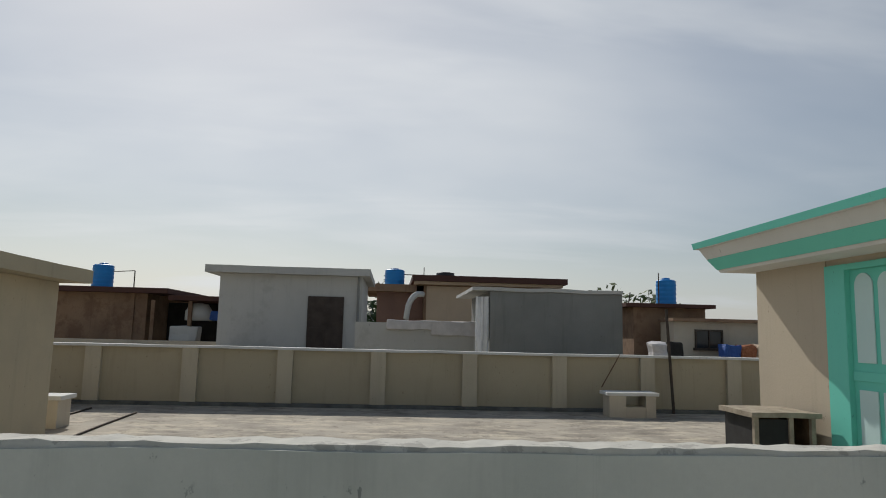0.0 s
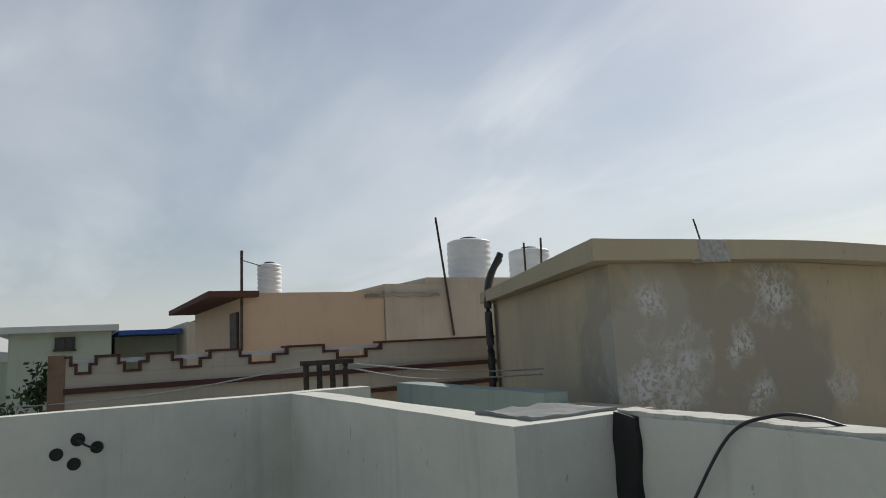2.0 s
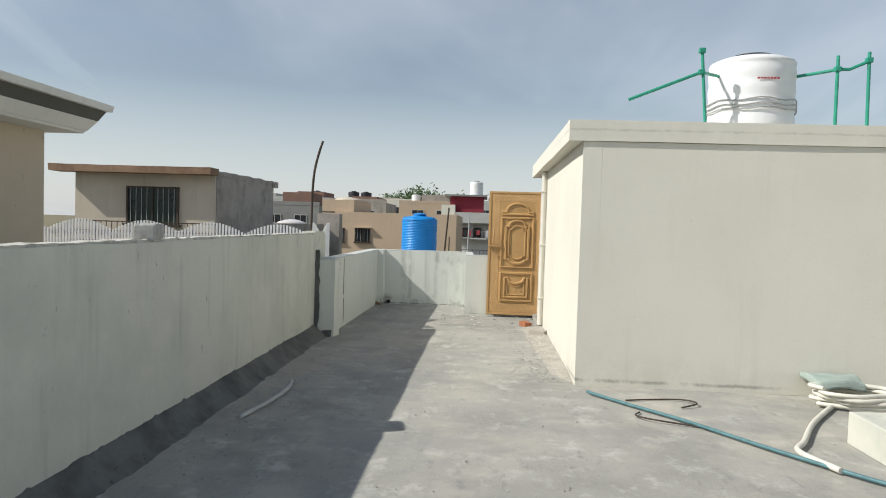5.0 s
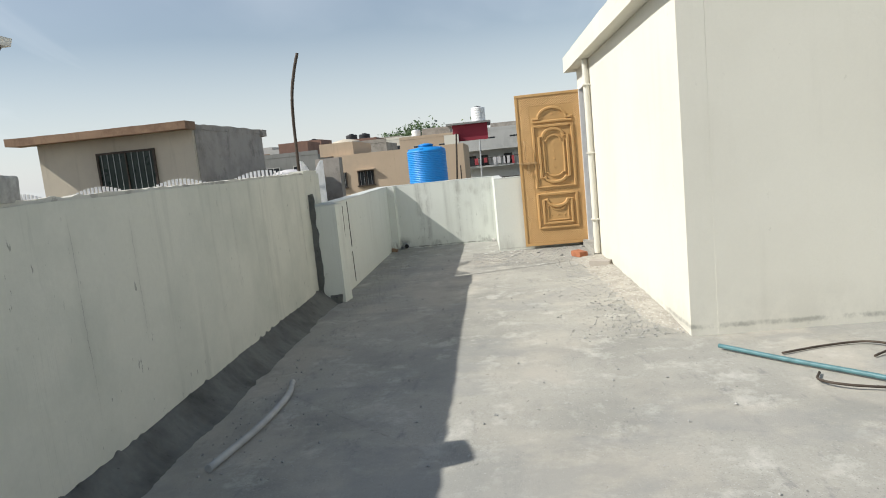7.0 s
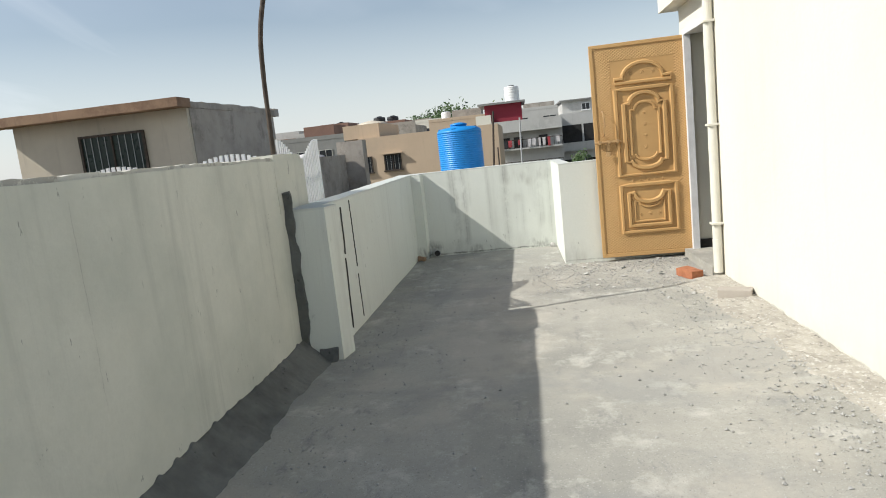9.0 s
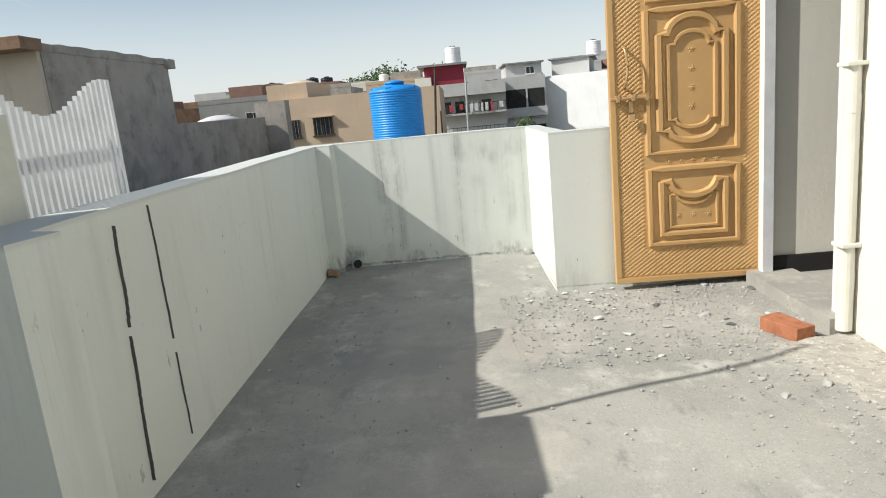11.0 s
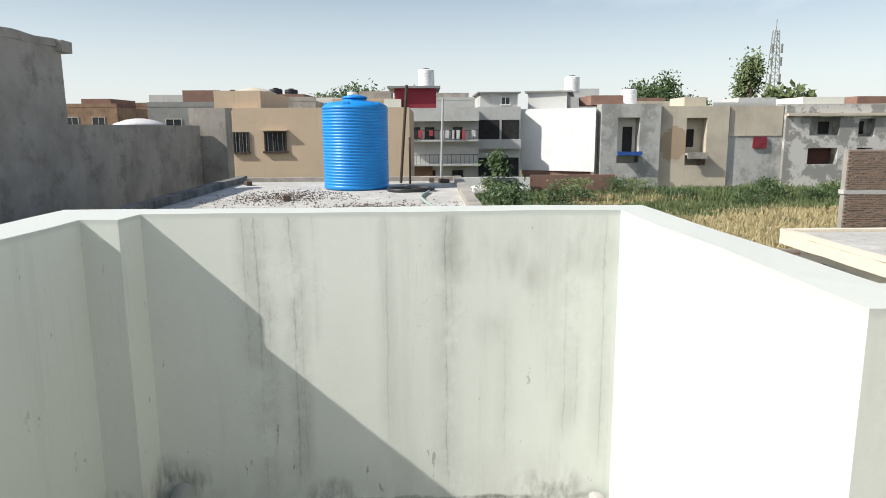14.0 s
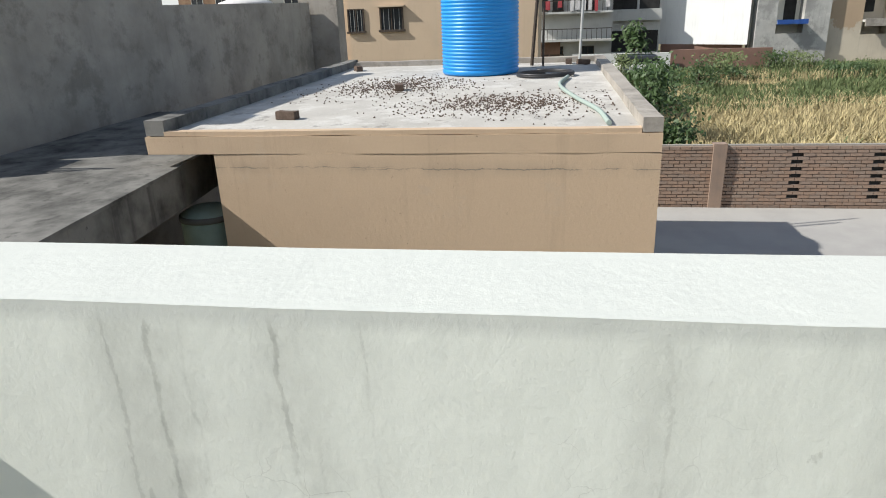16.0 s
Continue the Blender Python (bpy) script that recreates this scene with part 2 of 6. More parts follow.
FLOOR = coat("screed", (0.40, 0.388, 0.342), (0.235, 0.235, 0.213), 0.85, 0.0, 0.35, 0.95, 0.7, 1.1, 0.7,
             lines=[((0.69, -0.72, 0), 3.12, 0.006, 0.8, (6.5, 1.95, 0), 0.8)])
fn, fl = FLOOR.node_tree.nodes, FLOOR.node_tree.links
fb = fn["Principled BSDF"]
fc = fb.inputs["Base Color"].links[0].from_socket
fc = blend(fn, fl, ramp(fn, fl, noise_tex(fn, fl, 3.2, 8, rough=0.72), 0.53, 0.66, 0, 0.65), fc, (0.57, 0.555, 0.50))
fc = blend(fn, fl, ramp(fn, fl, noise_tex(fn, fl, 5.5, 9, (0.6, 1.4, 1), 0.75), 0.56, 0.66, 0, 0.5), fc, (0.17, 0.175, 0.175))
fc = blend(fn, fl, ramp(fn, fl, noise_tex(fn, fl, 130, 3), 0.60, 0.68, 0, 0.55), fc, (0.15, 0.15, 0.145))
fc = blend(fn, fl, ramp(fn, fl, noise_tex(fn, fl, 95, 3), 0.62, 0.70, 0, 0.5), fc, (0.62, 0.62, 0.59))
fc = blend(fn, fl, ramp(fn, fl, noise_tex(fn, fl, 0.9, 7, rough=0.65), 0.50, 0.60, 0, 0.5), fc, (0.47, 0.435, 0.37))
fc = blend(fn, fl, ramp(fn, fl, noise_tex(fn, fl, 0.65, 8, (1.4, 0.8, 1), 0.68), 0.52, 0.58, 0, 0.45), fc, (0.27, 0.275, 0.262))
fl.new(fc, fb.inputs["Base Color"])
bumped(fn, fl, fb, noise_tex(fn, fl, 60, 8, rough=0.8), 0.5, 0.006)
MORTAR = coat("dark_mortar", (0.165, 0.17, 0.16), (0.06, 0.063, 0.058), 0.9, 0.1, 0.4, 0.95, 0.9, 3.5, 0.5)
CREAM = coat("beige_plaster", (0.50, 0.43, 0.33), (0.40, 0.34, 0.26), 0.4, 0.15, 0.08)
BEIGEWALL = coat("old_beige_paint", (0.44, 0.385, 0.275), (0.36, 0.31, 0.22), 0.5, 0.25, 0.1)
PIER = coat("paler_beige_paint", (0.52, 0.465, 0.35), (0.42, 0.37, 0.28), 0.5, 0.25, 0.1)
ROOFTOP = coat("weathered_roof_screed", (0.44, 0.395, 0.325), (0.17, 0.15, 0.125), 0.95, 0.0, 0.35, 0.95, 0.6, 1.3, 0.5)
MINT = coat("mint_paint", (0.16, 0.62, 0.50), (0.13, 0.54, 0.44), 0.4, 0.05, 0.05, 0.55, 0.1)
MINTPALE = coat("pale_mint_glaze", (0.55, 0.72, 0.70), (0.48, 0.66, 0.64), 0.3, 0.0, 0.04, 0.5, 0.1)
BRIGHT = coat("bright_white_paint", (0.75, 0.755, 0.745), (0.60, 0.605, 0.595), 0.55, 0.3, 0.05, big=0.45, thin=0.0)
CORNICE = coat("white_cornice_paint", (0.66, 0.66, 0.63), (0.5, 0.5, 0.47), 0.35, 0.15, 0.06)
DARKBAND = coat("charcoal_paint", (0.10, 0.10, 0.09), (0.07, 0.07, 0.065), 0.4, 0.0, 0.1)
GREYPL = coat("grey_cement_render", (0.25, 0.255, 0.245), (0.17, 0.175, 0.17), 0.6, 0.4, 0.15)
FARGREY = coat("far_grey_render", (0.46, 0.455, 0.43), (0.24, 0.24, 0.225), 0.9, 0.35, 0.15, thin=0.0, big=0.55)
GREYLT = coat("pale_grey_render", (0.50, 0.50, 0.48), (0.40, 0.40, 0.385), 0.5, 0.25, 0.1)
OLDGREY = coat("mould_stained_render", (0.40, 0.365, 0.32), (0.22, 0.20, 0.175), 0.85, 0.2, 0.2, big=1.1, thin=0.0)
TAN = coat("tan_paint", (0.55, 0.43, 0.31), (0.47, 0.36, 0.26), 0.5, 0.2, 0.08)
TANLT = coat("light_tan_paint", (0.56, 0.50, 0.40), (0.38, 0.33, 0.265), 0.75, 0.3, 0.08, big=0.5, thin=0.0)
BRICKRED = coat("bare_brick_red", (0.25, 0.15, 0.115), (0.16, 0.10, 0.08), 0.7, 0.3, 0.2)
YARDBRICK = coat("old_brown_brick", (0.33, 0.225, 0.165), (0.20, 0.15, 0.12), 0.8, 0.3, 0.3, big=3.0)
yn, yl = YARDBRICK.node_tree.nodes, YARDBRICK.node_tree.links
yb = yn["Principled BSDF"]
info = yn.new("ShaderNodeObjectInfo")
geo = yn.new("ShaderNodeNewGeometry")
tint = math_op(yn, yl, "FRACT", math_op(yn, yl, "ADD", info.outputs["Random"], geo.outputs["Random Per Island"]))
yl.new(blend(yn, yl, ramp(yn, yl, tint, 0, 1, 0, 0.6), yb.inputs["Base Color"].links[0].from_socket, (0.26, 0.215, 0.18)), yb.inputs["Base Color"])
CREAMSLAB = coat("cream_slab_paint", (0.70, 0.62, 0.50), (0.58, 0.51, 0.41), 0.5, 0.2, 0.1)
PALEMORTAR = coat("pale_brick_mortar", (0.34, 0.32, 0.285), (0.22, 0.205, 0.18), 0.7, 0.2, 0.2)
BROWN = coat("brown_render", (0.30, 0.20, 0.13), (0.16, 0.10, 0.07), 0.7, 0.4, 0.15)
BROWNTRIM = coat("dark_brown_trim", (0.10, 0.05, 0.04), (0.07, 0.035, 0.03), 0.4, 0.0, 0.1)
PEACH = coat("peach_render", (0.56, 0.42, 0.29), (0.44, 0.33, 0.23), 0.6, 0.3, 0.12, 0.9, 0.6,
             lines=[((0, 0, 1), -0.20, 0.014, 0.9, (19.2, 2.2, -0.2), 1.6, 0.05), ((0, 0, 1), -0.18, 0.012, 0.9, (19.2, 4.4, -0.2), 1.1, 0.05)])
GREENISH = coat("faded_green_paint", (0.33, 0.40, 0.36), (0.24, 0.28, 0.26), 0.6, 0.4, 0.1)
PALEGREEN = coat("pale_green_paint", (0.46, 0.52, 0.42), (0.38, 0.42, 0.35), 0.5, 0.3, 0.1)
BLUETANK = plain("blue_polyethylene", (0.012, 0.25, 0.66), 0.42, 0, 0.12, 3)
WHITETANK = plain("white_polyethylene", (0.78, 0.79, 0.78), 0.4, 0, 0.1, 3)
BLACKPL = plain("black_plastic", (0.03, 0.03, 0.033), 0.45, 0, 0.3, 5)
DARK = plain("dark_opening", (0.025, 0.024, 0.023), 0.8, 0, 0.3, 3)
DARKDOOR = plain("dark_brown_door_paint", (0.055, 0.038, 0.03), 0.6, 0, 0.4, 4)
GLASS = plain("dark_window_glass", (0.03, 0.035, 0.04), 0.15, 0, 0.3, 2, 0.5, 0.0)
BRONZE = plain("bronze_metallic_paint", (0.56, 0.345, 0.145), 0.5, 0.12, 0.10, 3, 0.4, 0.06)
BRASS = plain("brass_hardware", (0.58, 0.38, 0.19), 0.42, 0.5, 0.2, 10)
RUST = plain("rusty_steel", (0.09, 0.07, 0.055), 0.75, 0.3, 0.4, 14)
WHITEMETAL = plain("white_painted_metal", (0.75, 0.76, 0.77), 0.45, 0.1, 0.15, 8)
GREENPIPE = plain("green_ppr_pipe", (0.03, 0.30, 0.20), 0.45, 0, 0.15, 10)
PVC = plain("grey_pvc", (0.42, 0.43, 0.42), 0.5, 0, 0.2, 12)
CREAMPVC = plain("cream_pvc", (0.68, 0.66, 0.58), 0.5, 0, 0.1, 6)
HOSE = plain("blue_green_hose", (0.10, 0.22, 0.24), 0.5, 0, 0.3, 20)
WOOD = plain("weathered_wood", (0.16, 0.10, 0.06), 0.85, 0, 0.5, 7, 0.2, 0.4)
WOODLT = plain("bleached_wood", (0.40, 0.34, 0.26), 0.85, 0, 0.4, 7, 0.2, 0.4)
BRICK = plain("fired_brick", (0.42, 0.17, 0.09), 0.9, 0, 0.35, 18, 0.2, 0.5)
BRICKDARK = plain("sooty_brick", (0.13, 0.095, 0.075), 0.9, 0, 0.4, 18, 0.2, 0.5)
RUBBLE = plain("pale_rubble", (0.46, 0.455, 0.43), 0.95, 0, 0.4, 20, 0.2, 0.6)
PALECHIP = plain("white_plaster_chip", (0.68, 0.67, 0.63), 0.95, 0, 0.25, 20, 0.2, 0.6)
LEAF = plain("leaf_green", (0.055, 0.10, 0.03), 0.6, 0, 0.5, 3)
LEAFDRY = plain("dusty_leaf", (0.13, 0.17, 0.065), 0.7, 0, 0.4, 3)
BARK = plain("bark", (0.11, 0.085, 0.065), 0.9, 0, 0.4, 8, 0.2, 0.6)
STRAW = plain("dry_straw", (0.50, 0.42, 0.23), 0.9, 0, 0.4, 2)
CLOTHW = plain("white_cloth", (0.62, 0.60, 0.60), 0.95, 0, 0.2, 5)
CLOTHR = plain("red_cloth", (0.40, 0.07, 0.08), 0.95, 0, 0.3, 5)
CLOTHB = plain("blue_tarpaulin", (0.03, 0.10, 0.36), 0.6, 0, 0.3, 5)


def weathered(m, scale, lo, hi, col, k, stretch=(1, 1, 1)):
    """Sharp-edged patches of a second coat showing on a finished material."""
    n, l = m.node_tree.nodes, m.node_tree.links
    b = n["Principled BSDF"]
    c = b.inputs["Base Color"].links[0].from_socket
    l.new(blend(n, l, ramp(n, l, noise_tex(n, l, scale, 9, stretch, 0.72), lo, hi, 0, k), c, col), b.inputs["Base Color"])
    return m


weathered(ROOFTOP, 2.6, 0.50, 0.60, (0.62, 0.55, 0.42), 0.65, (0.6, 1.5, 1))
weathered(ROOFTOP, 5.0, 0.55, 0.63, (0.14, 0.12, 0.10), 0.55)
weathered(FARGREY, 0.55, 0.50, 0.55, (0.27, 0.27, 0.255), 0.55)
weathered(FARGREY, 1.6, 0.56, 0.60, (0.55, 0.54, 0.50), 0.5)
weathered(OLDGREY, 1.5, 0.52, 0.62, (0.13, 0.12, 0.105), 0.45)
weathered(GREYLT, 0.7, 0.54, 0.60, (0.34, 0.335, 0.32), 0.4)
weathered(PEACH, 1.8, 0.57, 0.64, (0.50, 0.40, 0.30), 0.4)
weathered(BROWN, 1.2, 0.50, 0.60, (0.15, 0.085, 0.055), 0.55)
weathered(TAN, 0.9, 0.54, 0.64, (0.46, 0.37, 0.28), 0.4)
MOTTLED = weathered(coat("patchy_raw_render", (0.58, 0.56, 0.52), (0.42, 0.41, 0.38), 0.6, 0.2, 0.1, big=0.6, thin=0.0), 0.6, 0.475, 0.515, (0.24, 0.235, 0.22), 0.85)
ROOFGREY = weathered(weathered(coat("grey_roof_screed", (0.50, 0.48, 0.44), (0.36, 0.34, 0.31), 0.8, 0.0, 0.3, 0.95, 0.5, 0.9, 0.4), 2.2, 0.52, 0.6, (0.62, 0.61, 0.58), 0.5), 3.4, 0.58, 0.64, (0.2, 0.19, 0.175), 0.6)
GRIT = weathered(weathered(coat("swept_grit", (0.42, 0.395, 0.34), (0.28, 0.262, 0.225), 0.8, 0.0, 0.4, 0.95, 0.9, 6.0, 0.6), 40, 0.56, 0.6, (0.6, 0.585, 0.54), 0.7), 28, 0.58, 0.62, (0.15, 0.14, 0.125), 0.7)
COPE = weathered(coat("chipped_white_mortar", (0.58, 0.565, 0.50), (0.40, 0.385, 0.34), 0.7, 0.0, 0.25, big=5.0), 9, 0.54, 0.58, (0.28, 0.265, 0.235), 0.6)
MAROON = coat("maroon_paint", (0.22, 0.03, 0.045), (0.16, 0.025, 0.035), 0.4, 0.1, 0.1)
SOOTY = coat("rain_blackened_render", (0.20, 0.195, 0.18), (0.03, 0.03, 0.028), 0.98, 0.95, 0.3, big=2.2)
YARD = coat("yard_concrete", (0.40, 0.39, 0.37), (0.28, 0.27, 0.26), 0.6, 0.0, 0.2)
GROUND = coat("dry_field_soil", (0.22, 0.19, 0.12), (0.12, 0.13, 0.06), 0.8, 0.0, 0.3, 1.0, 0.4, 0.15)


# ---- building helpers ----
def box(bm, x0, x1, y0, y1, z0, z1, bev=0.0):
    m = Matrix.LocRotScale(((x0 + x1) / 2, (y0 + y1) / 2, (z0 + z1) / 2), None, (abs(x1 - x0), abs(y1 - y0), abs(z1 - z0)))
    g = bmesh.ops.create_cube(bm, size=1.0, matrix=m)
    if bev:
        es = {e for v in g["verts"] for e in v.link_edges}
        bmesh.ops.bevel(bm, geom=list(es), offset=bev, segments=2, affect="EDGES", profile=0.6)
    return bm


def cyl(bm, p, q, r, seg=12, r2=None):
    p, q = Vector(p), Vector(q)
    d = q - p
    m = Matrix.Translation((p + q) / 2) @ d.to_track_quat("Z", "Y").to_matrix().to_4x4()
    bmesh.ops.create_cone(bm, cap_ends=True, segments=seg, radius1=r, radius2=r if r2 is None else r2, depth=d.length, matrix=m)
    return bm


def prism(bm, pts, z0, z1):
    """Upright prism over a plan outline."""
    lo = [bm.verts.new((x, y, z0)) for x, y in pts]
    hi = [bm.verts.new((x, y, z1)) for x, y in pts]
    k = len(pts)
    fs = [bm.faces.new(lo[::-1]), bm.faces.new(hi)]
    for i in range(k):
        fs.append(bm.faces.new((lo[i], lo[(i + 1) % k], hi[(i + 1) % k], hi[i])))
    bmesh.ops.recalc_face_normals(bm, faces=fs)
    return bm


def lathe(bm, prof, cx, cy, seg=40):
    rings = []
    for r, z in prof:
        rings.append([bm.verts.new((cx + r * math.cos(2 * math.pi * i / seg), cy + r * math.sin(2 * math.pi * i / seg), z)) for i in range(seg)])
    for a, b in zip(rings, rings[1:]):
        for i in range(seg):
            f = bm.faces.new((a[i], a[(i + 1) % seg], b[(i + 1) % seg], b[i]))
            f.smooth = True
    bm.faces.new(rings[0][::-1])
    bm.faces.new(rings[-1])
    return bm


def tube(bm, pts, r, seg=8):
    pts = [Vector(p) for p in pts]
    rings = []
    for i, p in enumerate(pts):
        d = (pts[min(i + 1, len(pts) - 1)] - pts[max(i - 1, 0)]).normalized()
        q = d.to_track_quat("Z", "Y")
        rings.append([bm.verts.new(p + q @ Vector((r * math.cos(2 * math.pi * k / seg), r * math.sin(2 * math.pi * k / seg), 0))) for k in range(seg)])
    for a, b in zip(rings, rings[1:]):
        for k in range(seg):
            f = bm.faces.new((a[k], a[(k + 1) % seg], b[(k + 1) % seg], b[k]))
            f.smooth = True
    bm.faces.new(rings[0][::-1])
    bm.faces.new(rings[-1])
    return bm


def curve_pts(pts, steps=8):
    """Catmull-Rom through the points."""
    p = [Vector(v) for v in pts]
    p = [2 * p[0] - p[1]] + p + [2 * p[-1] - p[-2]]
    out = []
    for i in range(1, len(p) - 2):
        for s in range(steps):
            t = s / steps
            out.append(0.5 * (2 * p[i] + (p[i + 1] - p[i - 1]) * t + (2 * p[i - 1] - 5 * p[i] + 4 * p[i + 1] - p[i + 2]) * t * t
                              + (3 * p[i] - p[i - 1] - 3 * p[i + 1] + p[i + 2]) * t ** 3))
    return out + [p[-2]]


def rough_up(bm, cut, amp, seed=0.0, freq=2.0, zmin=-1e9):
    """Uneven hand-laid edges: cut the mesh across x and y and shift the points a little."""
    for axis in range(3 if cut < 0 else 2):
        lo = min(v.co[axis] for v in bm.verts)
        hi = max(v.co[axis] for v in bm.verts)
        k = min(int((hi - lo) / abs(cut)), 220)
        for i in range(1, k):
            no = Vector((0, 0, 0))
            no[axis] = 1
            co = no * (lo + (hi - lo) * i / k)
            bmesh.ops.bisect_plane(bm, geom=bm.verts[:] + bm.edges[:] + bm.faces[:], plane_co=co, plane_no=no)
    for v in bm.verts:
        if v.co.z > zmin:
            v.co += amp * noise.noise_vector(v.co * freq + Vector((seed, seed * 2, 0)))
    return bm


def scatter(name, mat, lumps):
    """One mesh of small uneven six-cornered chips: centre, size, flatness and turn of each."""
    vs, fs = [], []
    for (x, y, z), s, flat, a in lumps:
        k = len(vs)
        c, d = math.cos(a) * s, math.sin(a) * s
        vs += [(x + c, y + d, z), (x - d * 1.3, y + c * 1.3, z - s * 0.2), (x - c, y - d, z + s * flat * 0.3), (x + d * 0.8, y - c * 0.8, z), (x + c * 0.2, y - d * 0.2, z + s * flat), (x, y, z - s * flat)]
        fs += [(k + i, k + (i + 1) % 4, k + 4) for i in range(4)] + [(k + (i + 1) % 4, k + i, k + 5) for i in range(4)]
    me = bpy.data.meshes.new(name)
    me.from_pydata(vs, [], fs)
    me.materials.append(mat)
    return new(name, me)


def mesh_ob(name, bm, mat):
    me = bpy.data.meshes.new(name)
    bm.to_mesh(me)
    bm.free()
    me.materials.append(mat)
    return new(name, me)


def part(name, bm, mat, parent, label=""):
    ob = mesh_ob(name, bm, mat)
    ob.parent = parent
    if label:
        ob["label"] = label
    return ob


def thing(name, label, category, group="", kind="", at=(0, 0, 0)):
    ob = tagged(new(name), label, category, group, kind)
    ob.matrix_basis = Matrix.Translation(at)
    return ob


def setting(name, bm, mat, label, category="wall"):
    return tagged(mesh_ob(name, bm, mat), label, category, "", "structure")


def B(*a, bev=0.0):
    return box(bmesh.new(), *a, bev=bev)


GZ = -3.4   # street and field level
NZ = 0.27   # neighbouring roof level

# ---- our roof ----
bm = B(-5.1, 13.8, -5.2, 3.15, -0.35, 0.0)
rough_up(bm, 0.3, 0.006, 3.0, 1.5, -0.1)
setting("floor", bm, FLOOR, "grey cement screed roof floor, dusty and cracked", "floor")
setting("wall_house_body", B(-5.0, 13.75, -5.1, 3.1, GZ, -0.36), WHITE, "white rendered storey below the roof", "wall")

bm = B(-2.02, 10.3, 2.92, 3.06, -0.02, 1.345)
rough_up(bm, 0.2, 0.009, 1.0, 2.6)
setting("wall_boundary", bm, WHITE, "high white-painted boundary wall with grey runs and a ragged top", "wall")
bm = B(-2.02, 10.3, 2.935, 3.045, 1.335, 1.362)
rough_up(bm, 0.06, 0.010, 5.0, 17.0)
setting("trim_boundary_coping", bm, COPE, "ragged pale mortar coping on the boundary wall", "trim")
bm = B(-4.95, -2.551, 2.42, 2.60, -0.02, 1.35)
box(bm, -2.55, -2.02, 2.42, 3.06, -0.02, 1.35)
rough_up(bm, 0.3, 0.006, 2.0, 2.0)
setting("wall_boundary_thick", bm, WHITE, "thick white boundary wall stretch with a cement top", "wall")
bm = B(-2.5, -2.1, 2.56, 3.0, 1.335, 1.36)
rough_up(bm, 0.05, 0.018, 9.0, 9.0)
setting("trim_pier_mortar", bm, GREYPL, "rough grey mortar bed on the wall top", "trim")
bm = B(-2.015, -1.89, 2.895, 2.935, 0.0, 1.35)
rough_up(bm, -0.05, 0.02, 4.0, 7.0)
setting("trim_black_seam", bm, DARK, "black bitumen smear down the wall joint", "trim")
bm = B(-5.15, -4.95, -5.2, 3.06, -0.02, 1.35)
rough_up(bm, 0.3, 0.006, 6.0, 2.0)
back_wall = setting("wall_back", bm, WHITE, "white-painted back parapet with four pipe holes", "wall")
setting("wall_right", B(-5.0, 7.7, -5.2, -5.05, 0.0, 1.37), WHITE, "white parapet on the side away from the neighbours", "wall")

# sloped mortar fillet at the foot of the boundary wall
bm = bmesh.new()
prof = [(2.93, 0.0), (2.93, 0.150), (2.91, 0.145), (2.86, 0.092), (2.81, 0.045), (2.78, 0.020), (2.74, 0.0)]
secs = []
for i in range(921):
    x = -1.8 + i * 0.0126
    j = noise.noise(Vector((x * 1.7, 0, 0)))
    jag = 0.030 * max(0.0, noise.noise(Vector((x * 14, 4, 0)))) + 0.06 * max(0.0, noise.noise(Vector((x * 3.1, 9, 0))) - 0.35)
    lip = 0.035 * j + 0.03 * noise.noise(Vector((x * 6, 1, 0))) + 0.012 * noise.noise(Vector((x * 22, 2, 0)))
    secs.append([bm.verts.new((x, y - (lip if k > 3 else 0.3 * lip if k == 3 else 0.0), z + (jag + 0.012 * j if k in (1, 2) else 0.005 * noise.noise(Vector((x * 7, k, 0))) if k < 6 else -0.002)))
                 for k, (y, z) in enumerate(prof)])
for a, b in zip(secs, secs[1:]):
    for k in range(6):
        bm.faces.new((a[k], a[k + 1], b[k + 1], b[k]))
bmesh.ops.recalc_face_normals(bm, faces=bm.faces[:])
setting("trim_mortar_fillet", bm, MORTAR, "dark grey mortar fillet along the foot of the wall", "trim")

# lower parapet at the far end
bm = prism(bmesh.new(), [(9.80, 2.66), (9.98, 2.63), (10.02, 2.74), (13.53, 2.70), (13.53, 2.585), (13.65, 2.57), (13.66, 1.04), (12.46, 1.02),
                         (12.46, -0.30), (12.62, -0.32), (12.62, 0.90), (13.79, 0.93), (13.79, 2.88), (9.80, 2.92)], -0.02, 1.02)
rough_up(bm, 0.2, 0.006, 7.0, 2.2)
setting("wall_end_parapet", bm, ENDWALL, "waist-high white parapet with rain streaks and hairline cracks", "wall")
bm = B(9.78, 9.83, 2.865, 2.95, 0.0, 1.14)
box(bm, 9.77, 9.83, 2.68, 2.82, 0.0, 0.09)
rough_up(bm, -0.04, 0.028, 8.0, 9.0)
setting("trim_mortar_joint", bm, MORTAR, "raw dark mortar joint between the two walls", "trim")
bm = prism(bmesh.new(), [(9.72, 2.921), (10.26, 2.93), (10.29, 3.055), (9.72, 3.059)], 1.0, 1.38)
rough_up(bm, 0.15, 0.01, 2.5, 3)
setting("wall_boundary_end", bm, WHITE, "crumbling end of the high boundary wall", "wall")

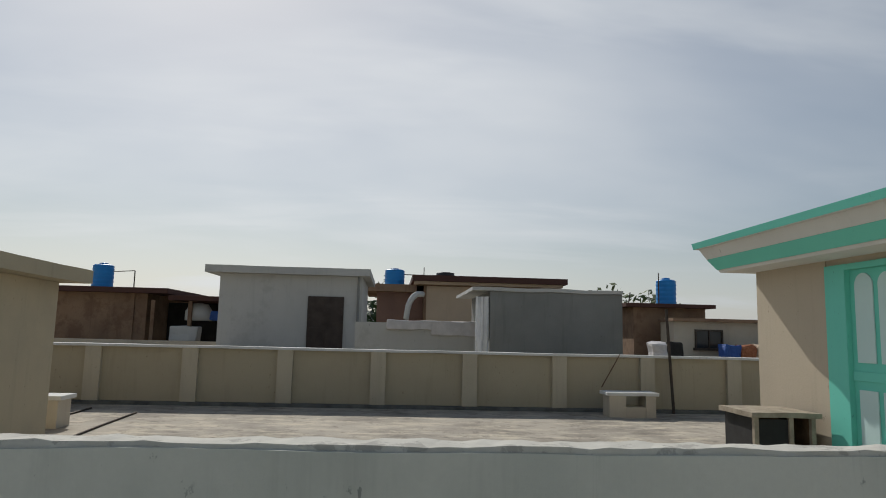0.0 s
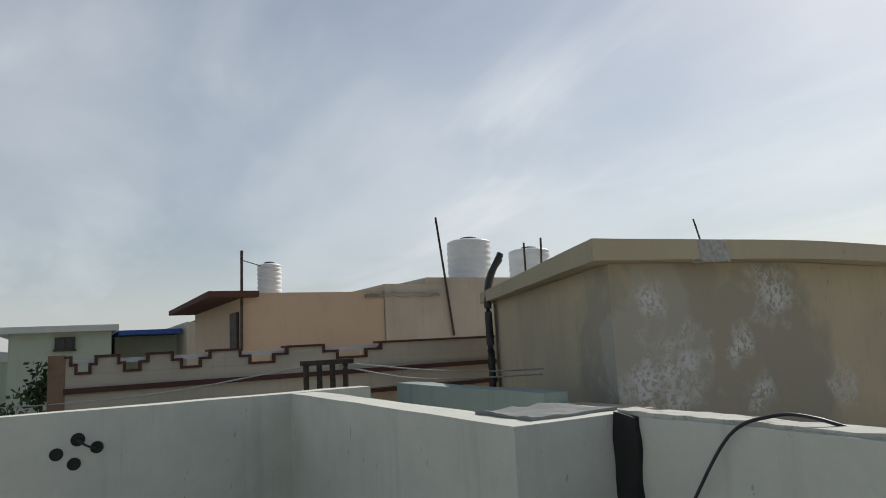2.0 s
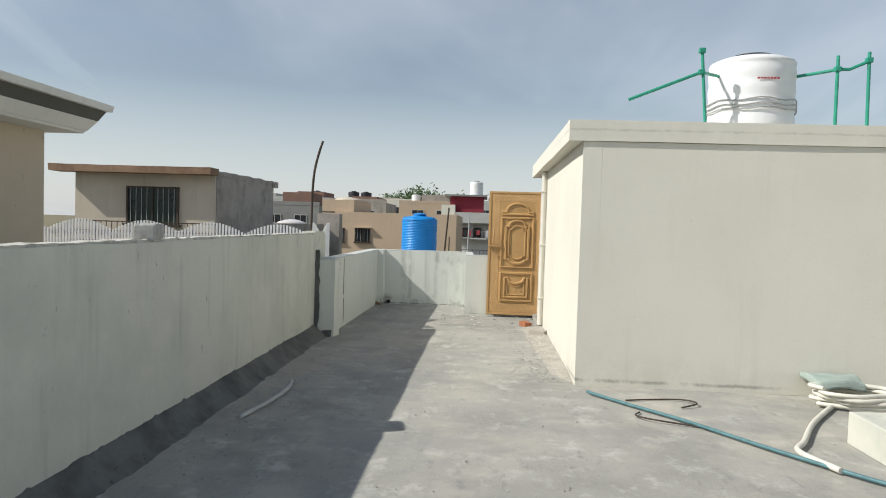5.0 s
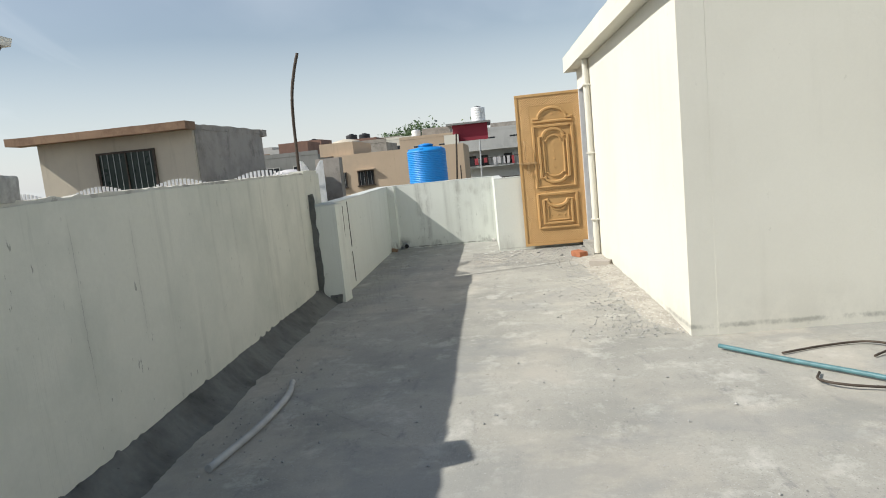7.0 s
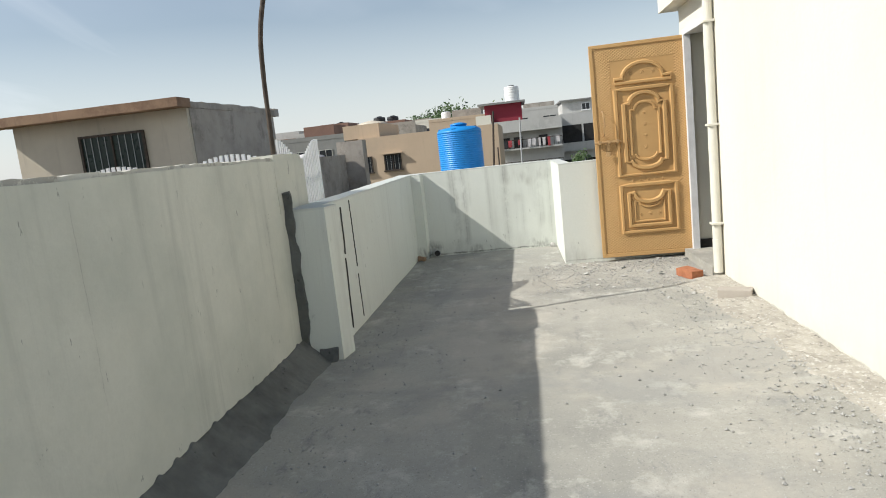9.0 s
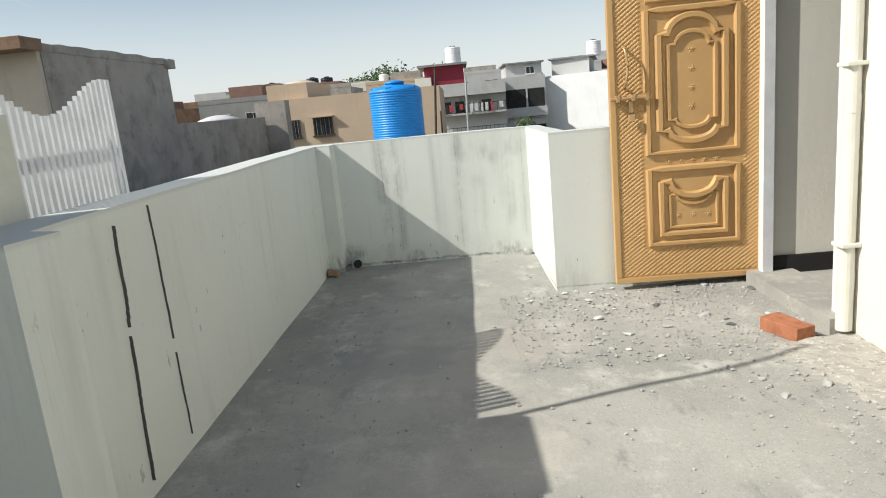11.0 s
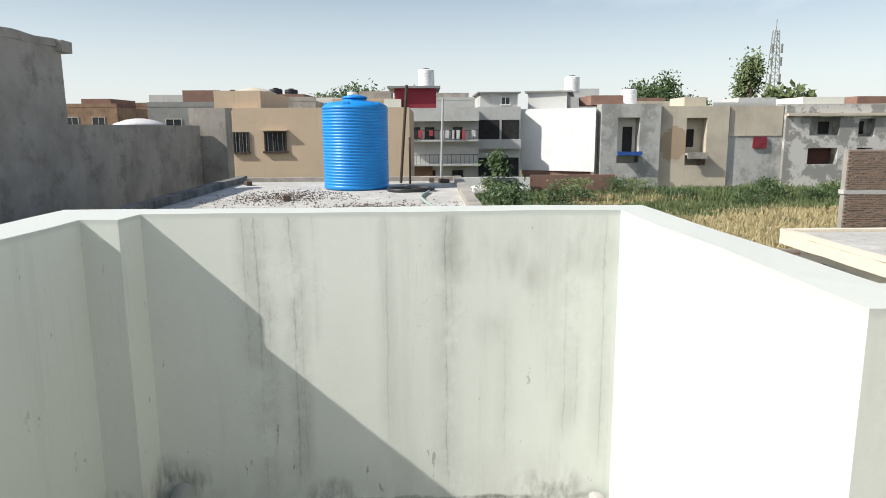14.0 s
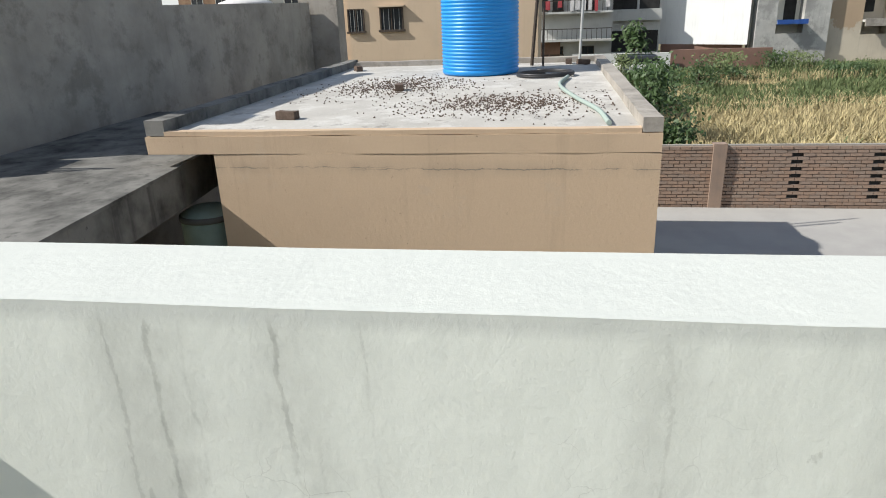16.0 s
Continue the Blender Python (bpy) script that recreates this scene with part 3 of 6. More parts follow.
for x0, x1 in ((10.36, 10.44), (10.71, 10.69)):
    bm = bmesh.new()
    for k in range(32):
        z = 0.06 + k * 0.029
        w = 0.0005 + 0.0014 * abs(noise.noise(Vector((x0 * 7, z * 6, 0))))
        xc = x0 + (x1 - x0) * z + 0.012 * noise.noise(Vector((x0 * 3, z * 5, 1)))
        if noise.noise(Vector((x0 * 11, z * 13, 5))) > -0.42:
            box(bm, xc - w, xc + w, 2.725, 2.755, z, z + 0.03)
    rough_up(bm, -0.03, 0.002, x0, 30)
    setting("trim_black_run", bm, DARKBAND, "black bitumen run dripped down the low parapet", "trim")

# stair house with the open doorway
sh = thing("stair_house", "cream-white plastered stair house with an open doorway", "stair house")
part("wall", rough_up(B(7.645, 11.42, -0.38, -0.20, 0, 2.36), 0.5, 0.004, 1), HOUSEW, sh)
part("wall", rough_up(B(7.645, 7.92, -4.6, -0.381, 0, 2.36), 0.5, 0.004, 2), HOUSEW, sh)
part("wall", B(12.28, 12.455, -4.6, -0.21, 0, 2.36), HOUSEW, sh)
part("wall", B(7.921, 12.279, -4.6, -4.42, 0, 2.36), HOUSEW, sh)
part("lintel", B(11.421, 12.279, -0.37, -0.21, 2.14, 2.36), HOUSEW, sh)
part("roof_slab", rough_up(B(7.625, 12.62, -4.75, -0.06, 2.362, 2.56), 0.4, 0.004, 3), HOUSEW, sh, "white concrete roof slab with a small overhang")
part("inner_floor", B(7.921, 12.279, -4.41, -0.39, 0.0, 0.06), FLOOR, sh)
part("threshold", rough_up(B(11.35, 12.3, -0.385, -0.12, 0.0, 0.085), 0.2, 0.006, 4), FLOOR, sh, "worn cement doorstep")
part("partition", B(7.93, 12.27, -2.0, -1.88, 0.06, 2.35), HOUSEW, sh)
part("skirting", B(11.5, 12.25, -1.878, -1.86, 0.06, 0.17), DARK, sh, "black painted skirting")
part("skirting", B(12.262, 12.279, -1.859, -0.26, 0.06, 0.17), DARK, sh, "black painted skirting")
fr = part("door_frame", B(11.42, 11.47, -0.36, -0.19, 0.08, 2.14), WHITEMETAL, sh, "pale steel door frame")
part("frame_post", B(12.23, 12.28, -0.25, -0.19, 0.08, 2.14), WHITEMETAL, fr)
part("frame_head", B(11.471, 12.229, -0.36, -0.19, 2.09, 2.14), WHITEMETAL, fr)
dp = thing("downpipe", "cream plastic downpipe fixed beside the doorway", "pipe")
part("pipe", cyl(bmesh.new(), (11.30, -0.155, 0.05), (11.30, -0.155, 2.36), 0.036, 16), CREAMPVC, dp)
for z in (0.45, 1.25, 2.05):
    part("clamp", B(11.255, 11.345, -0.20, -0.11, z, z + 0.02, bev=0.004), CREAMPVC, dp)
    part("socket", cyl(bmesh.new(), (11.30, -0.155, z - 0.2), (11.30, -0.155, z - 0.12), 0.038, 16), CREAMPVC, dp)


def metal_door():
    """Pressed steel door leaf in its own plane: u across from the free edge, z up, face towards -x."""
    d = thing("metal_door", "bronze-painted pressed steel door with embossed panels, standing open", "door")
    W, H = 0.94, 2.06
    leaf = part("leaf", B(0.0, 0.045, 0, W, 0, H, bev=0.006), BRONZE, d)
    t = -0.001

    def frame_ring(name, u0, u1, z0, z1, w, dep):
        bm = bmesh.new()
        for a in ((u0, u1, z0, z0 + w), (u0, u1, z1 - w, z1), (u0, u0 + w, z0 + w, z1 - w), (u1 - w, u1, z0 + w, z1 - w)):
            box(bm, t - dep, t, a[0], a[1], a[2], a[3], bev=min(w, dep) * 0.35)
        return part(name, bm, BRONZE, leaf)

    frame_ring("edge_strip", 0.0, W, 0.0, H, 0.035, 0.010)
    # quilted lattice of small raised lozenges on the border field
    bm = bmesh.new()

    def lozenge(u, z):
        q = [bm.verts.new((t, u + a, z + b)) for a, b in ((-0.0165, -0.006), (0.002, -0.0115), (0.0165, 0.006), (-0.002, 0.0115))]
        k = [bm.verts.new((t - 0.0028, u + a * 0.45, z + b * 0.45)) for a, b in ((-0.0165, -0.006), (0.002, -0.0115), (0.0165, 0.006), (-0.002, 0.0115))]
        bm.faces.new(k)
        for i in range(4):
            bm.faces.new((q[i], q[(i + 1) % 4], k[(i + 1) % 4], k[i]))
    for r in range(156):
        z = 0.05 + r * 0.0126
        for c in range(26):
            u = 0.056 + c * 0.034 + (0.017 if r % 2 else 0)
            if u < W - 0.045 and (u < 0.19 or u > 0.775 or z < 0.205 or z > 1.90):
                lozenge(u, z)
    bmesh.ops.recalc_face_normals(bm, faces=bm.faces[:])
    part("lattice_relief", bm, BRONZE, leaf)

    def moulding(name, path, w, dep, closed=True):
        bm = bmesh.new()
        k = len(path)
        rings = []
        for i, (u, z) in enumerate(path):
            a, b = Vector(path[i - 1]), Vector(path[(i + 1) % k])
            d2 = (b - a).normalized()
            nn = Vector((-d2.y, d2.x))
            rings.append([bm.verts.new((t - h, u + nn.x * s, z + nn.y * s)) for s, h in ((-w / 2, 0), (-w / 4, dep), (w / 4, dep), (w / 2, 0))])
        for i in range(k):
            a, b = rings[i], rings[(i + 1) % k]
            for q in range(3):
                bm.faces.new((a[q], a[q + 1], b[q + 1], b[q]))
        bmesh.ops.recalc_face_normals(bm, faces=bm.faces[:])
        return part(name, bm, BRONZE, leaf)

    def arched(u0, u1, z0, z1, rise, dip=0.0, n=12):
        c, hw = (u0 + u1) / 2, (u1 - u0) / 2
        sh_ = 0.72
        out = [(u0, z0)]
        out += [(c + hw * sh_ * math.cos(math.pi + math.pi * i / n), z0 - dip * math.sin(math.pi * i / n)) for i in range(n + 1)] if dip else []
        out += [(u1, z0), (u1, z1)]
        out += [(c + hw * sh_ * math.cos(math.pi * i / n), z1 + rise * math.sin(math.pi * i / n)) for i in range(n + 1)]
        out += [(u0, z1)]
        return out

    moulding("panel_moulding", arched(0.22, 0.74, 0.80, 1.62, 0.0), 0.045, 0.020)
    moulding("panel_moulding", arched(0.29, 0.67, 0.93, 1.48, 0.10, 0.07), 0.05, 0.024)
    moulding("panel_moulding", arched(0.345, 0.615, 0.99, 1.42, 0.07, 0.05), 0.03, 0.016)
    moulding("panel_moulding", arched(0.22, 0.74, 0.24, 0.70, 0.0), 0.045, 0.020)
    moulding("panel_moulding", arched(0.29, 0.67, 0.30, 0.62, -0.09), 0.05, 0.022)
    moulding("panel_moulding", arched(0.34, 0.62, 0.34, 0.54, -0.06), 0.025, 0.012)
    moulding("crest_moulding", arched(0.22, 0.74, 1.68, 1.72, 0.14), 0.04, 0.018)
    for (u, z) in [(0.48, 1.06 + 0.11 * k) for k in range(4)] + [(0.39 + 0.09 * k, 0.41) for k in range(3)] + [(0.38 + 0.1 * k, 1.77) for k in range(3)] \
            + [(0.34 + 0.07 * k, 0.745) for k in range(5)]:
        bm = bmesh.new()
        bmesh.ops.create_uvsphere(bm, u_segments=10, v_segments=6, radius=0.009, matrix=Matrix.Translation((t - 0.001, u, z)) @ Matrix.Diagonal((0.4, 1, 1, 1)))
        for q in range(6):
            a = q * math.pi / 3
            bmesh.ops.create_uvsphere(bm, u_segments=6, v_segments=4, radius=0.006,
                                      matrix=Matrix.Translation((t, u + 0.014 * math.cos(a), z + 0.014 * math.sin(a))) @ Matrix.Diagonal((0.45, 1, 1, 1)))
        part("rosette", bm, BRONZE, leaf)
    hd = part("pull_handle", tube(bmesh.new(), curve_pts([(t, 0.085, 1.20), (t - 0.05, 0.09, 1.23), (t - 0.06, 0.10, 1.32), (t - 0.05, 0.09, 1.41), (t, 0.085, 1.44)]), 0.008), BRASS, leaf, "brass bow handle")
    part("bolt", cyl(bmesh.new(), (t - 0.03, 0.0, 1.14), (t - 0.03, 0.24, 1.14), 0.011), BRASS, leaf, "sliding bolt")
    for u in (0.03, 0.12, 0.2):
        part("bolt_keeper", B(t - 0.045, t, u, u + 0.025, 1.12, 1.16, bev=0.004), BRASS, leaf)
    part("hasp", B(t - 0.02, t - 0.010, 0.105, 0.135, 1.055, 1.128, bev=0.004), BRASS, leaf)
    part("padlock", B(t - 0.045, t - 0.021, 0.10, 0.14, 1.0, 1.045, bev=0.008), BRASS, leaf, "hanging padlock")
    for z in (0.2, 1.0, 1.8):
        part("hinge", cyl(bmesh.new(), (-0.005, W + 0.012, z), (-0.005, W + 0.012, z + 0.12), 0.012), RUST, d)
    return d


door = metal_door()
ANG = math.atan2(12.39 - 12.315, 0.63 + 0.27)
door.matrix_basis = \
    Matrix.Translation((12.378, 0.655, 0.045)) @ Matrix(((1, -math.sin(ANG), 0, 0), (0, -math.cos(ANG), 0, 0), (0, 0, 1, 0), (0, 0, 0, 1)))


def water_tank(name, label, cx, cy, z, r, h, mat, ribs, lid=0.5, lidmat=None, ribdepth=0.012):
    tk = thing(name, label, "water tank")
    prof = [(r * 0.97, z), (r, z + 0.03)]
    body = h * 0.86
    for i in range(ribs):
        z0 = z + 0.04 + (body - 0.04) * i / ribs
        dz = (body - 0.04) / ribs
        prof += [(r, z0 + dz * 0.2), (r, z0 + dz * 0.55), (r - ribdepth, z0 + dz * 0.7), (r - ribdepth, z0 + dz * 0.9)]
    prof += [(r, z + body), (r * 0.97, z + body + h * 0.03), (r * 0.8, z + body + h * 0.07), (r * lid, z + body + h * 0.09), (r * lid, z + body + h * 0.11)]
    part("body", lathe(bmesh.new(), prof, cx, cy, 48), mat, tk)
    zt = z + body + h * 0.11
    ld = part("lid", lathe(bmesh.new(), [(r * lid * 1.06, zt), (r * lid * 1.06, zt + h * 0.02), (r * lid * 0.7, zt + h * 0.035), (r * lid * 0.2, zt + h * 0.045)], cx, cy, 32), lidmat or BLACKPL, tk, "screw lid")
    return tk


wt = water_tank("water_tank", "white plastic water tank tied with wire, on the stair house roof", 8.35, -2.0, 2.565, 0.42, 0.80, WHITETANK, 4, 0.45, None, 0.007)
for z in (2.77, 2.81, 2.86):
    bm = bmesh.new()
    pts = [(8.35 + 0.432 * math.cos(a * 0.2), -2.0 + 0.432 * math.sin(a * 0.2), z + 0.012 * math.sin(a * 1.3 + z * 9)) for a in range(33)]
    part("tie_wire", tube(bm, pts, 0.007, 5), PVC, wt)
bm = bmesh.new()
for i in range(7):
    box(bm, 7.925, 7.932, -2.11 + i * 0.031, -2.088 + i * 0.031, 3.045, 3.062)
part("print_mark", bm, CLOTHR, wt, "small red printed bars")
gp = thing("green_pipework", "green plastic water pipes rising on the stair house roof", "pipework")
for a, b in (((7.9, -1.41, 2.56), (7.9, -1.35, 3.30)), ((7.9, -2.64, 2.56), (7.9, -2.64, 3.27)), ((7.9, -2.94, 2.56), (7.9, -2.93, 3.31)), ((7.9, -1.35, 3.09), (8.2, -1.62, 3.12)),
             ((7.9, -1.35, 3.09), (7.9, -0.66, 2.81)), ((8.2, -2.38, 3.13), (7.9, -2.66, 3.14)), ((7.9, -2.64, 3.14), (7.9, -2.75, 3.14)), ((7.9, -2.75, 3.14), (7.9, -2.95, 3.23))):
    part("pipe", cyl(bmesh.new(), a, b, 0.016, 10), GREENPIPE, gp)
for p in ((7.9, -1.35, 3.09), (7.9, -2.64, 3.14), (7.9, -2.93, 3.23), (7.9, -1.35, 3.30)):
    part("elbow", B(p[0] - 0.025, p[0] + 0.025, p[1] - 0.03, p[1] + 0.03, p[2] - 0.025, p[2] + 0.025, bev=0.008), GREENPIPE, gp)

# loose things on the floor
tagged(mesh_ob("plastic_conduit", tube(bmesh.new(), curve_pts([(6.02, 2.52, 0.02), (6.5, 2.44, 0.022), (6.95, 2.42, 0.022), (7.24, 2.47, 0.02)]), 0.02, 10), PVC),
       "bent length of grey plastic pipe lying on the floor", "pipe")
tagged(mesh_ob("garden_hose", tube(bmesh.new(), curve_pts([(7.30, -0.27, 0.03), (6.95, -0.55, 0.025), (6.5, -0.92, 0.025), (5.84, -1.37, 0.025), (5.2, -1.9, 0.025), (4.6, -2.7, 0.025)]), 0.014, 10), HOSE),
       "blue-green hose stretched over the screed", "hose")
tagged(mesh_ob("steel_wire", tube(bmesh.new(), curve_pts([(7.12, -0.58, 0.012), (7.2, -0.85, 0.012), (7.2, -1.1, 0.02), (7.05, -1.18, 0.03), (6.95, -1.02, 0.012)]), 0.007, 6), RUST), "thin curled black wire on the floor", "wire")
tagged(mesh_ob("steel_wire", tube(bmesh.new(), curve_pts([(6.75, -0.62, 0.012), (6.62, -0.56, 0.02), (6.5, -0.66, 0.025), (6.42, -0.95, 0.012), (6.35, -1.1, 0.012)]), 0.007, 6), RUST), "thin curled black wire on the floor", "wire")
pts = []
rng = random.Random(4)
for i in range(40):
    a = i * 0.7
    pts.append((7.25 + 0.2 * math.cos(a) + rng.uniform(-.05, .05), -2.62 + 0.33 * math.sin(a) + rng.uniform(-.05, .05), 0.03 + 0.004 * i))
tagged(mesh_ob("tubing_coil", tube(bmesh.new(), curve_pts(pts, 5), 0.02, 7), CREAMPVC), "heap of coiled pale plastic tubing against the stair house", "cable")
tagged(mesh_ob("garden_hose", tube(bmesh.new(), curve_pts([(7.2, -2.4, 0.03), (6.6, -1.95, 0.03), (6.1, -1.65, 0.03), (5.85, -1.5, 0.03), (5.5, -1.6, 0.03)]), 0.022, 8), CREAMPVC), "pale hose looping from the tubing heap", "hose")
tagged(mesh_ob("rag", rough_up(B(7.3, 7.62, -2.75, -2.3, 0.17, 0.24, bev=0.02), -0.06, 0.05, 4, 5), GREENISH), "crumpled greenish cloth thrown on the tubing", "cloth")
tagged(mesh_ob("foam_board", B(5.6, 6.2, -2.75, -2.0, 0.0, 0.24, bev=0.01), WHITE), "white painted block standing on the floor", "block")
brick_mesh = None
for i, (x, y, rz, m, lab) in enumerate([(11.42, 0.05, 20, BRICK, "orange clay brick lying among rubble"), (10.62, -0.08, 65, OLDGREY, "dirty grey-brown brick lying by the wall")]):
    ob = mesh_ob("brick", rough_up(B(-0.115, 0.115, -0.055, 0.055, 0, 0.072, bev=0.006), -0.06, 0.006, i, 9), m)
    ob.matrix_basis = pose(x, y, 0.0, 0, 0, rz)
    tagged(ob, lab, "brick", "loose bricks")
ob = mesh_ob("stone", rough_up(B(-0.12, 0.12, -0.07, 0.07, 0, 0.11, bev=0.015), -0.06, 0.018, 2, 9), RUBBLE)
ob.matrix_basis = pose(5.55, 2.99, 1.355, 0, 0, 12)
tagged(ob, "pale rubble stone on top of the boundary wall", "stone")
tagged(mesh_ob("antenna_rod", tube(bmesh.new(), curve_pts([(10.26, 3.14, NZ), (10.25, 3.11, 1.4), (10.26, 3.105, 1.9), (10.25, 3.08, 2.2), (10.27, 3.03, 2.45), (10.30, 2.985, 2.62)]), 0.017, 8), RUST),
       "bent rusty steel rod standing behind the boundary wall", "rod")
drn = thing("drain_spout", "short round drain pipe in the parapet corner", "drain")
part("spout", cyl(bmesh.new(), (13.53, 2.475, 0.055), (13.72, 2.52, 0.06), 0.042, 20), PVC, drn)
part("bore", cyl(bmesh.new(), (13.527, 2.474, 0.055), (13.535, 2.476, 0.055), 0.035, 20), DARK, drn)
tagged(mesh_ob("mortar_lump", rough_up(B(13.34, 13.43, 2.60, 2.70, 0, 0.05, bev=0.015), -0.03, 0.02, 5, 12), BROWN), "lump of brown mortar in the parapet corner", "rubble")
tagged(mesh_ob("mortar_lump", rough_up(B(13.58, 13.64, 1.06, 1.13, 0, 0.04, bev=0.015), -0.02, 0.02, 6, 14), RUBBLE), "lump of pale mortar in the parapet corner", "rubble")

# rubble chips: along the stair house foot, round the door and by the fillet
rng = random.Random(11)
lumps = []
for i in range(15000):
    k = rng.random()
    if k < 0.5:
        x, y = rng.uniform(7.7, 12.5), -0.2 + abs(rng.gauss(0, 0.38))
    elif k < 0.74:
        x, y = rng.uniform(11.2, 12.45), rng.uniform(-0.1, 1.4)
    elif k < 0.88:
        x, y = rng.uniform(4, 13.4), 2.64 - abs(rng.gauss(0, 0.3))
    else:
        x, y = rng.uniform(3, 13.6), rng.uniform(-0.1, 2.6)
    s = 0.002 + 0.009 * rng.random() ** 7
    lumps.append(((x, y, 0.003 + s * 0.2), s, rng.uniform(0.5, 1.0), rng.uniform(0, 6.28)))
tagged(scatter("rubble_chips", RUBBLE, lumps), "scattered pale plaster chips and grit on the screed", "rubble", "", "stuff")
for i in range(84):
    k = i % 3
    x, y = (rng.uniform(12.0, 12.44), rng.uniform(0.4, 1.3)) if k == 0 else (rng.uniform(10.6, 12.2), -0.15 + abs(rng.gauss(0, 0.4))) if k == 1 else (rng.uniform(11.2, 12.4), rng.uniform(0.1, 1.0))
    bm = bmesh.new()
    bmesh.ops.create_icosphere(bm, subdivisions=1, radius=1.0)
    sx = 0.008 + 0.028 * rng.random() ** 3
    for v in bm.verts:
        v.co += 0.6 * noise.noise_vector(v.co * 1.6 + Vector((i * 3, 0, 0)))
        v.co = Vector((v.co.x * sx, v.co.y * sx * rng.uniform(0.8, 0.85), v.co.z * sx * 0.3))
    ob = mesh_ob("plaster_fragment", bm, PALECHIP if k == 0 or i % 5 == 1 else RUBBLE if i % 4 else MORTAR)
    ob.matrix_basis = pose(x, y, sx * 0.18, rng.uniform(-8, 8), rng.uniform(-8, 8), rng.uniform(0, 360))
    tagged(ob, "broken pale plaster fragment on the floor", "rubble", "plaster fragments")

# low bank of swept grit along the stair house foot
bm = bmesh.new()
rows = []
for i in range(140):
    x = 7.7 + i * 0.026
    wide = min(1.0, (i + 1) / 16) * 0.16 + 0.22 * (i / 139) + min(1.0, i / 16) * (0.10 * noise.noise(Vector((x * 2.0, 3, 0))) + 0.05 * noise.noise(Vector((x * 8.0, 1, 0))))
    rows.append([bm.verts.new((x, -0.205 + wide * k / 8, (min(1.0, i / 20) * 0.030 * (1 - k / 8) + 0.010 * noise.noise(Vector((x * 9, k * 1.7, 0))) + 0.006 * noise.noise(Vector((x * 31, k * 5.0, 2)))) if k < 8 else -0.004)) for k in range(9)])
for a, b in zip(rows, rows[1:]):
    for k in range(8):
        bm.faces.new((a[k], b[k], b[k + 1], a[k + 1]))
bmesh.ops.recalc_face_normals(bm, faces=bm.faces[:])
tagged(mesh_ob("grit_bank", bm, GRIT), "low bank of swept grey-brown grit along the wall foot", "rubble", "", "stuff")

# four pipe holes with a cable in the back wall
for (y, z, r) in ((0.9, 1.09, 0.035), (1.02, 1.17, 0.037), (1.13, 1.11, 0.034), (1.0, 1.02, 0.035)):
    bm = bmesh.new()
    lathe(bm, [(r * 0.75, 0.0), (r, 0.001), (r * 1.15, 0.004), (r * 1.1, 0.008)], 0, 0, 20)
    ob = part("pipe_hole", bm, DARK, back_wall)
    ob.matrix_basis = Matrix.Translation((-4.95, y, z)) @ Matrix.Rotation(math.pi / 2, 4, "Y")
tagged(mesh_ob("cable", tube(bmesh.new(), curve_pts([(-4.94, 1.02, 1.17), (-4.88, 1.06, 1.14), (-4.89, 1.1, 1.12), (-4.94, 1.13, 1.11)]), 0.008, 6), BLACKPL), "black cable looped between two pipe holes", "cable")
tagged(mesh_ob("black_hose", tube(bmesh.new(), curve_pts([(-1.85, 2.86, 0.5), (-1.74, 2.86, 0.85), (-1.6, 2.87, 1.1), (-1.45, 2.89, 1.32), (-1.32, 2.92, 1.385), (-1.2, 2.97, 1.385), (-1.0, 3.1, 1.3)]), 0.006, 8), BLACKPL), "black hose hanging over the boundary wall", "hose")

# ---- neighbour's roof across the wall ----
bm = B(-9.3, 14.0, 3.16, 13.95, NZ - 0.3, NZ)
rough_up(bm, 0.8, 0.006, 4.0, 1.0, 0.1)
setting("floor_neighbour_roof", bm, ROOFTOP, "weathered pale screed on the neighbouring roof", "floor")
setting("wall_neighbour_body", B(-9.2, 13.9, 3.17, 13.9, GZ, NZ - 0.31), BEIGEWALL, "rendered storey below the neighbouring roof", "wall")
bm = B(-14, 14.0, 13.76, 13.92, NZ, 1.30)
par = setting("wall_neighbour_parapet", bm, BEIGEWALL, "long beige parapet with raised piers", "wall")
for i in range(17):
    x = -14 + 0.13 + i * 1.72 + 0.12
    part("pier", B(x, x + 0.28, 13.68, 13.759, NZ, 1.30), PIER, par, "paler painted pier")
part("coping", rough_up(B(-14.02, 14.02, 13.66, 13.95, 1.30, 1.345), 0.4, 0.008, 2), CORNICE, par)
# dark strip standing in for the shadow line at the parapet's foot
part("foot_shade_strip", B(-14, 14, 13.60, 13.755, NZ, NZ + 0.06), MORTAR, par)
for pts in ([(-3.5, 9.2, NZ + .015), (-3.62, 10.8, NZ + .015), (-3.71, 12.4, NZ + .015)], [(-4.59, 11.1, NZ + .015), (-4.6, 12.0, NZ + .015), (-4.63, 12.9, NZ + .015)]):
    tagged(mesh_ob("roof_pipe", tube(bmesh.new(), curve_pts(pts), 0.016, 8), RUST), "dark rusty pipe lying across the neighbouring roof", "pipe")


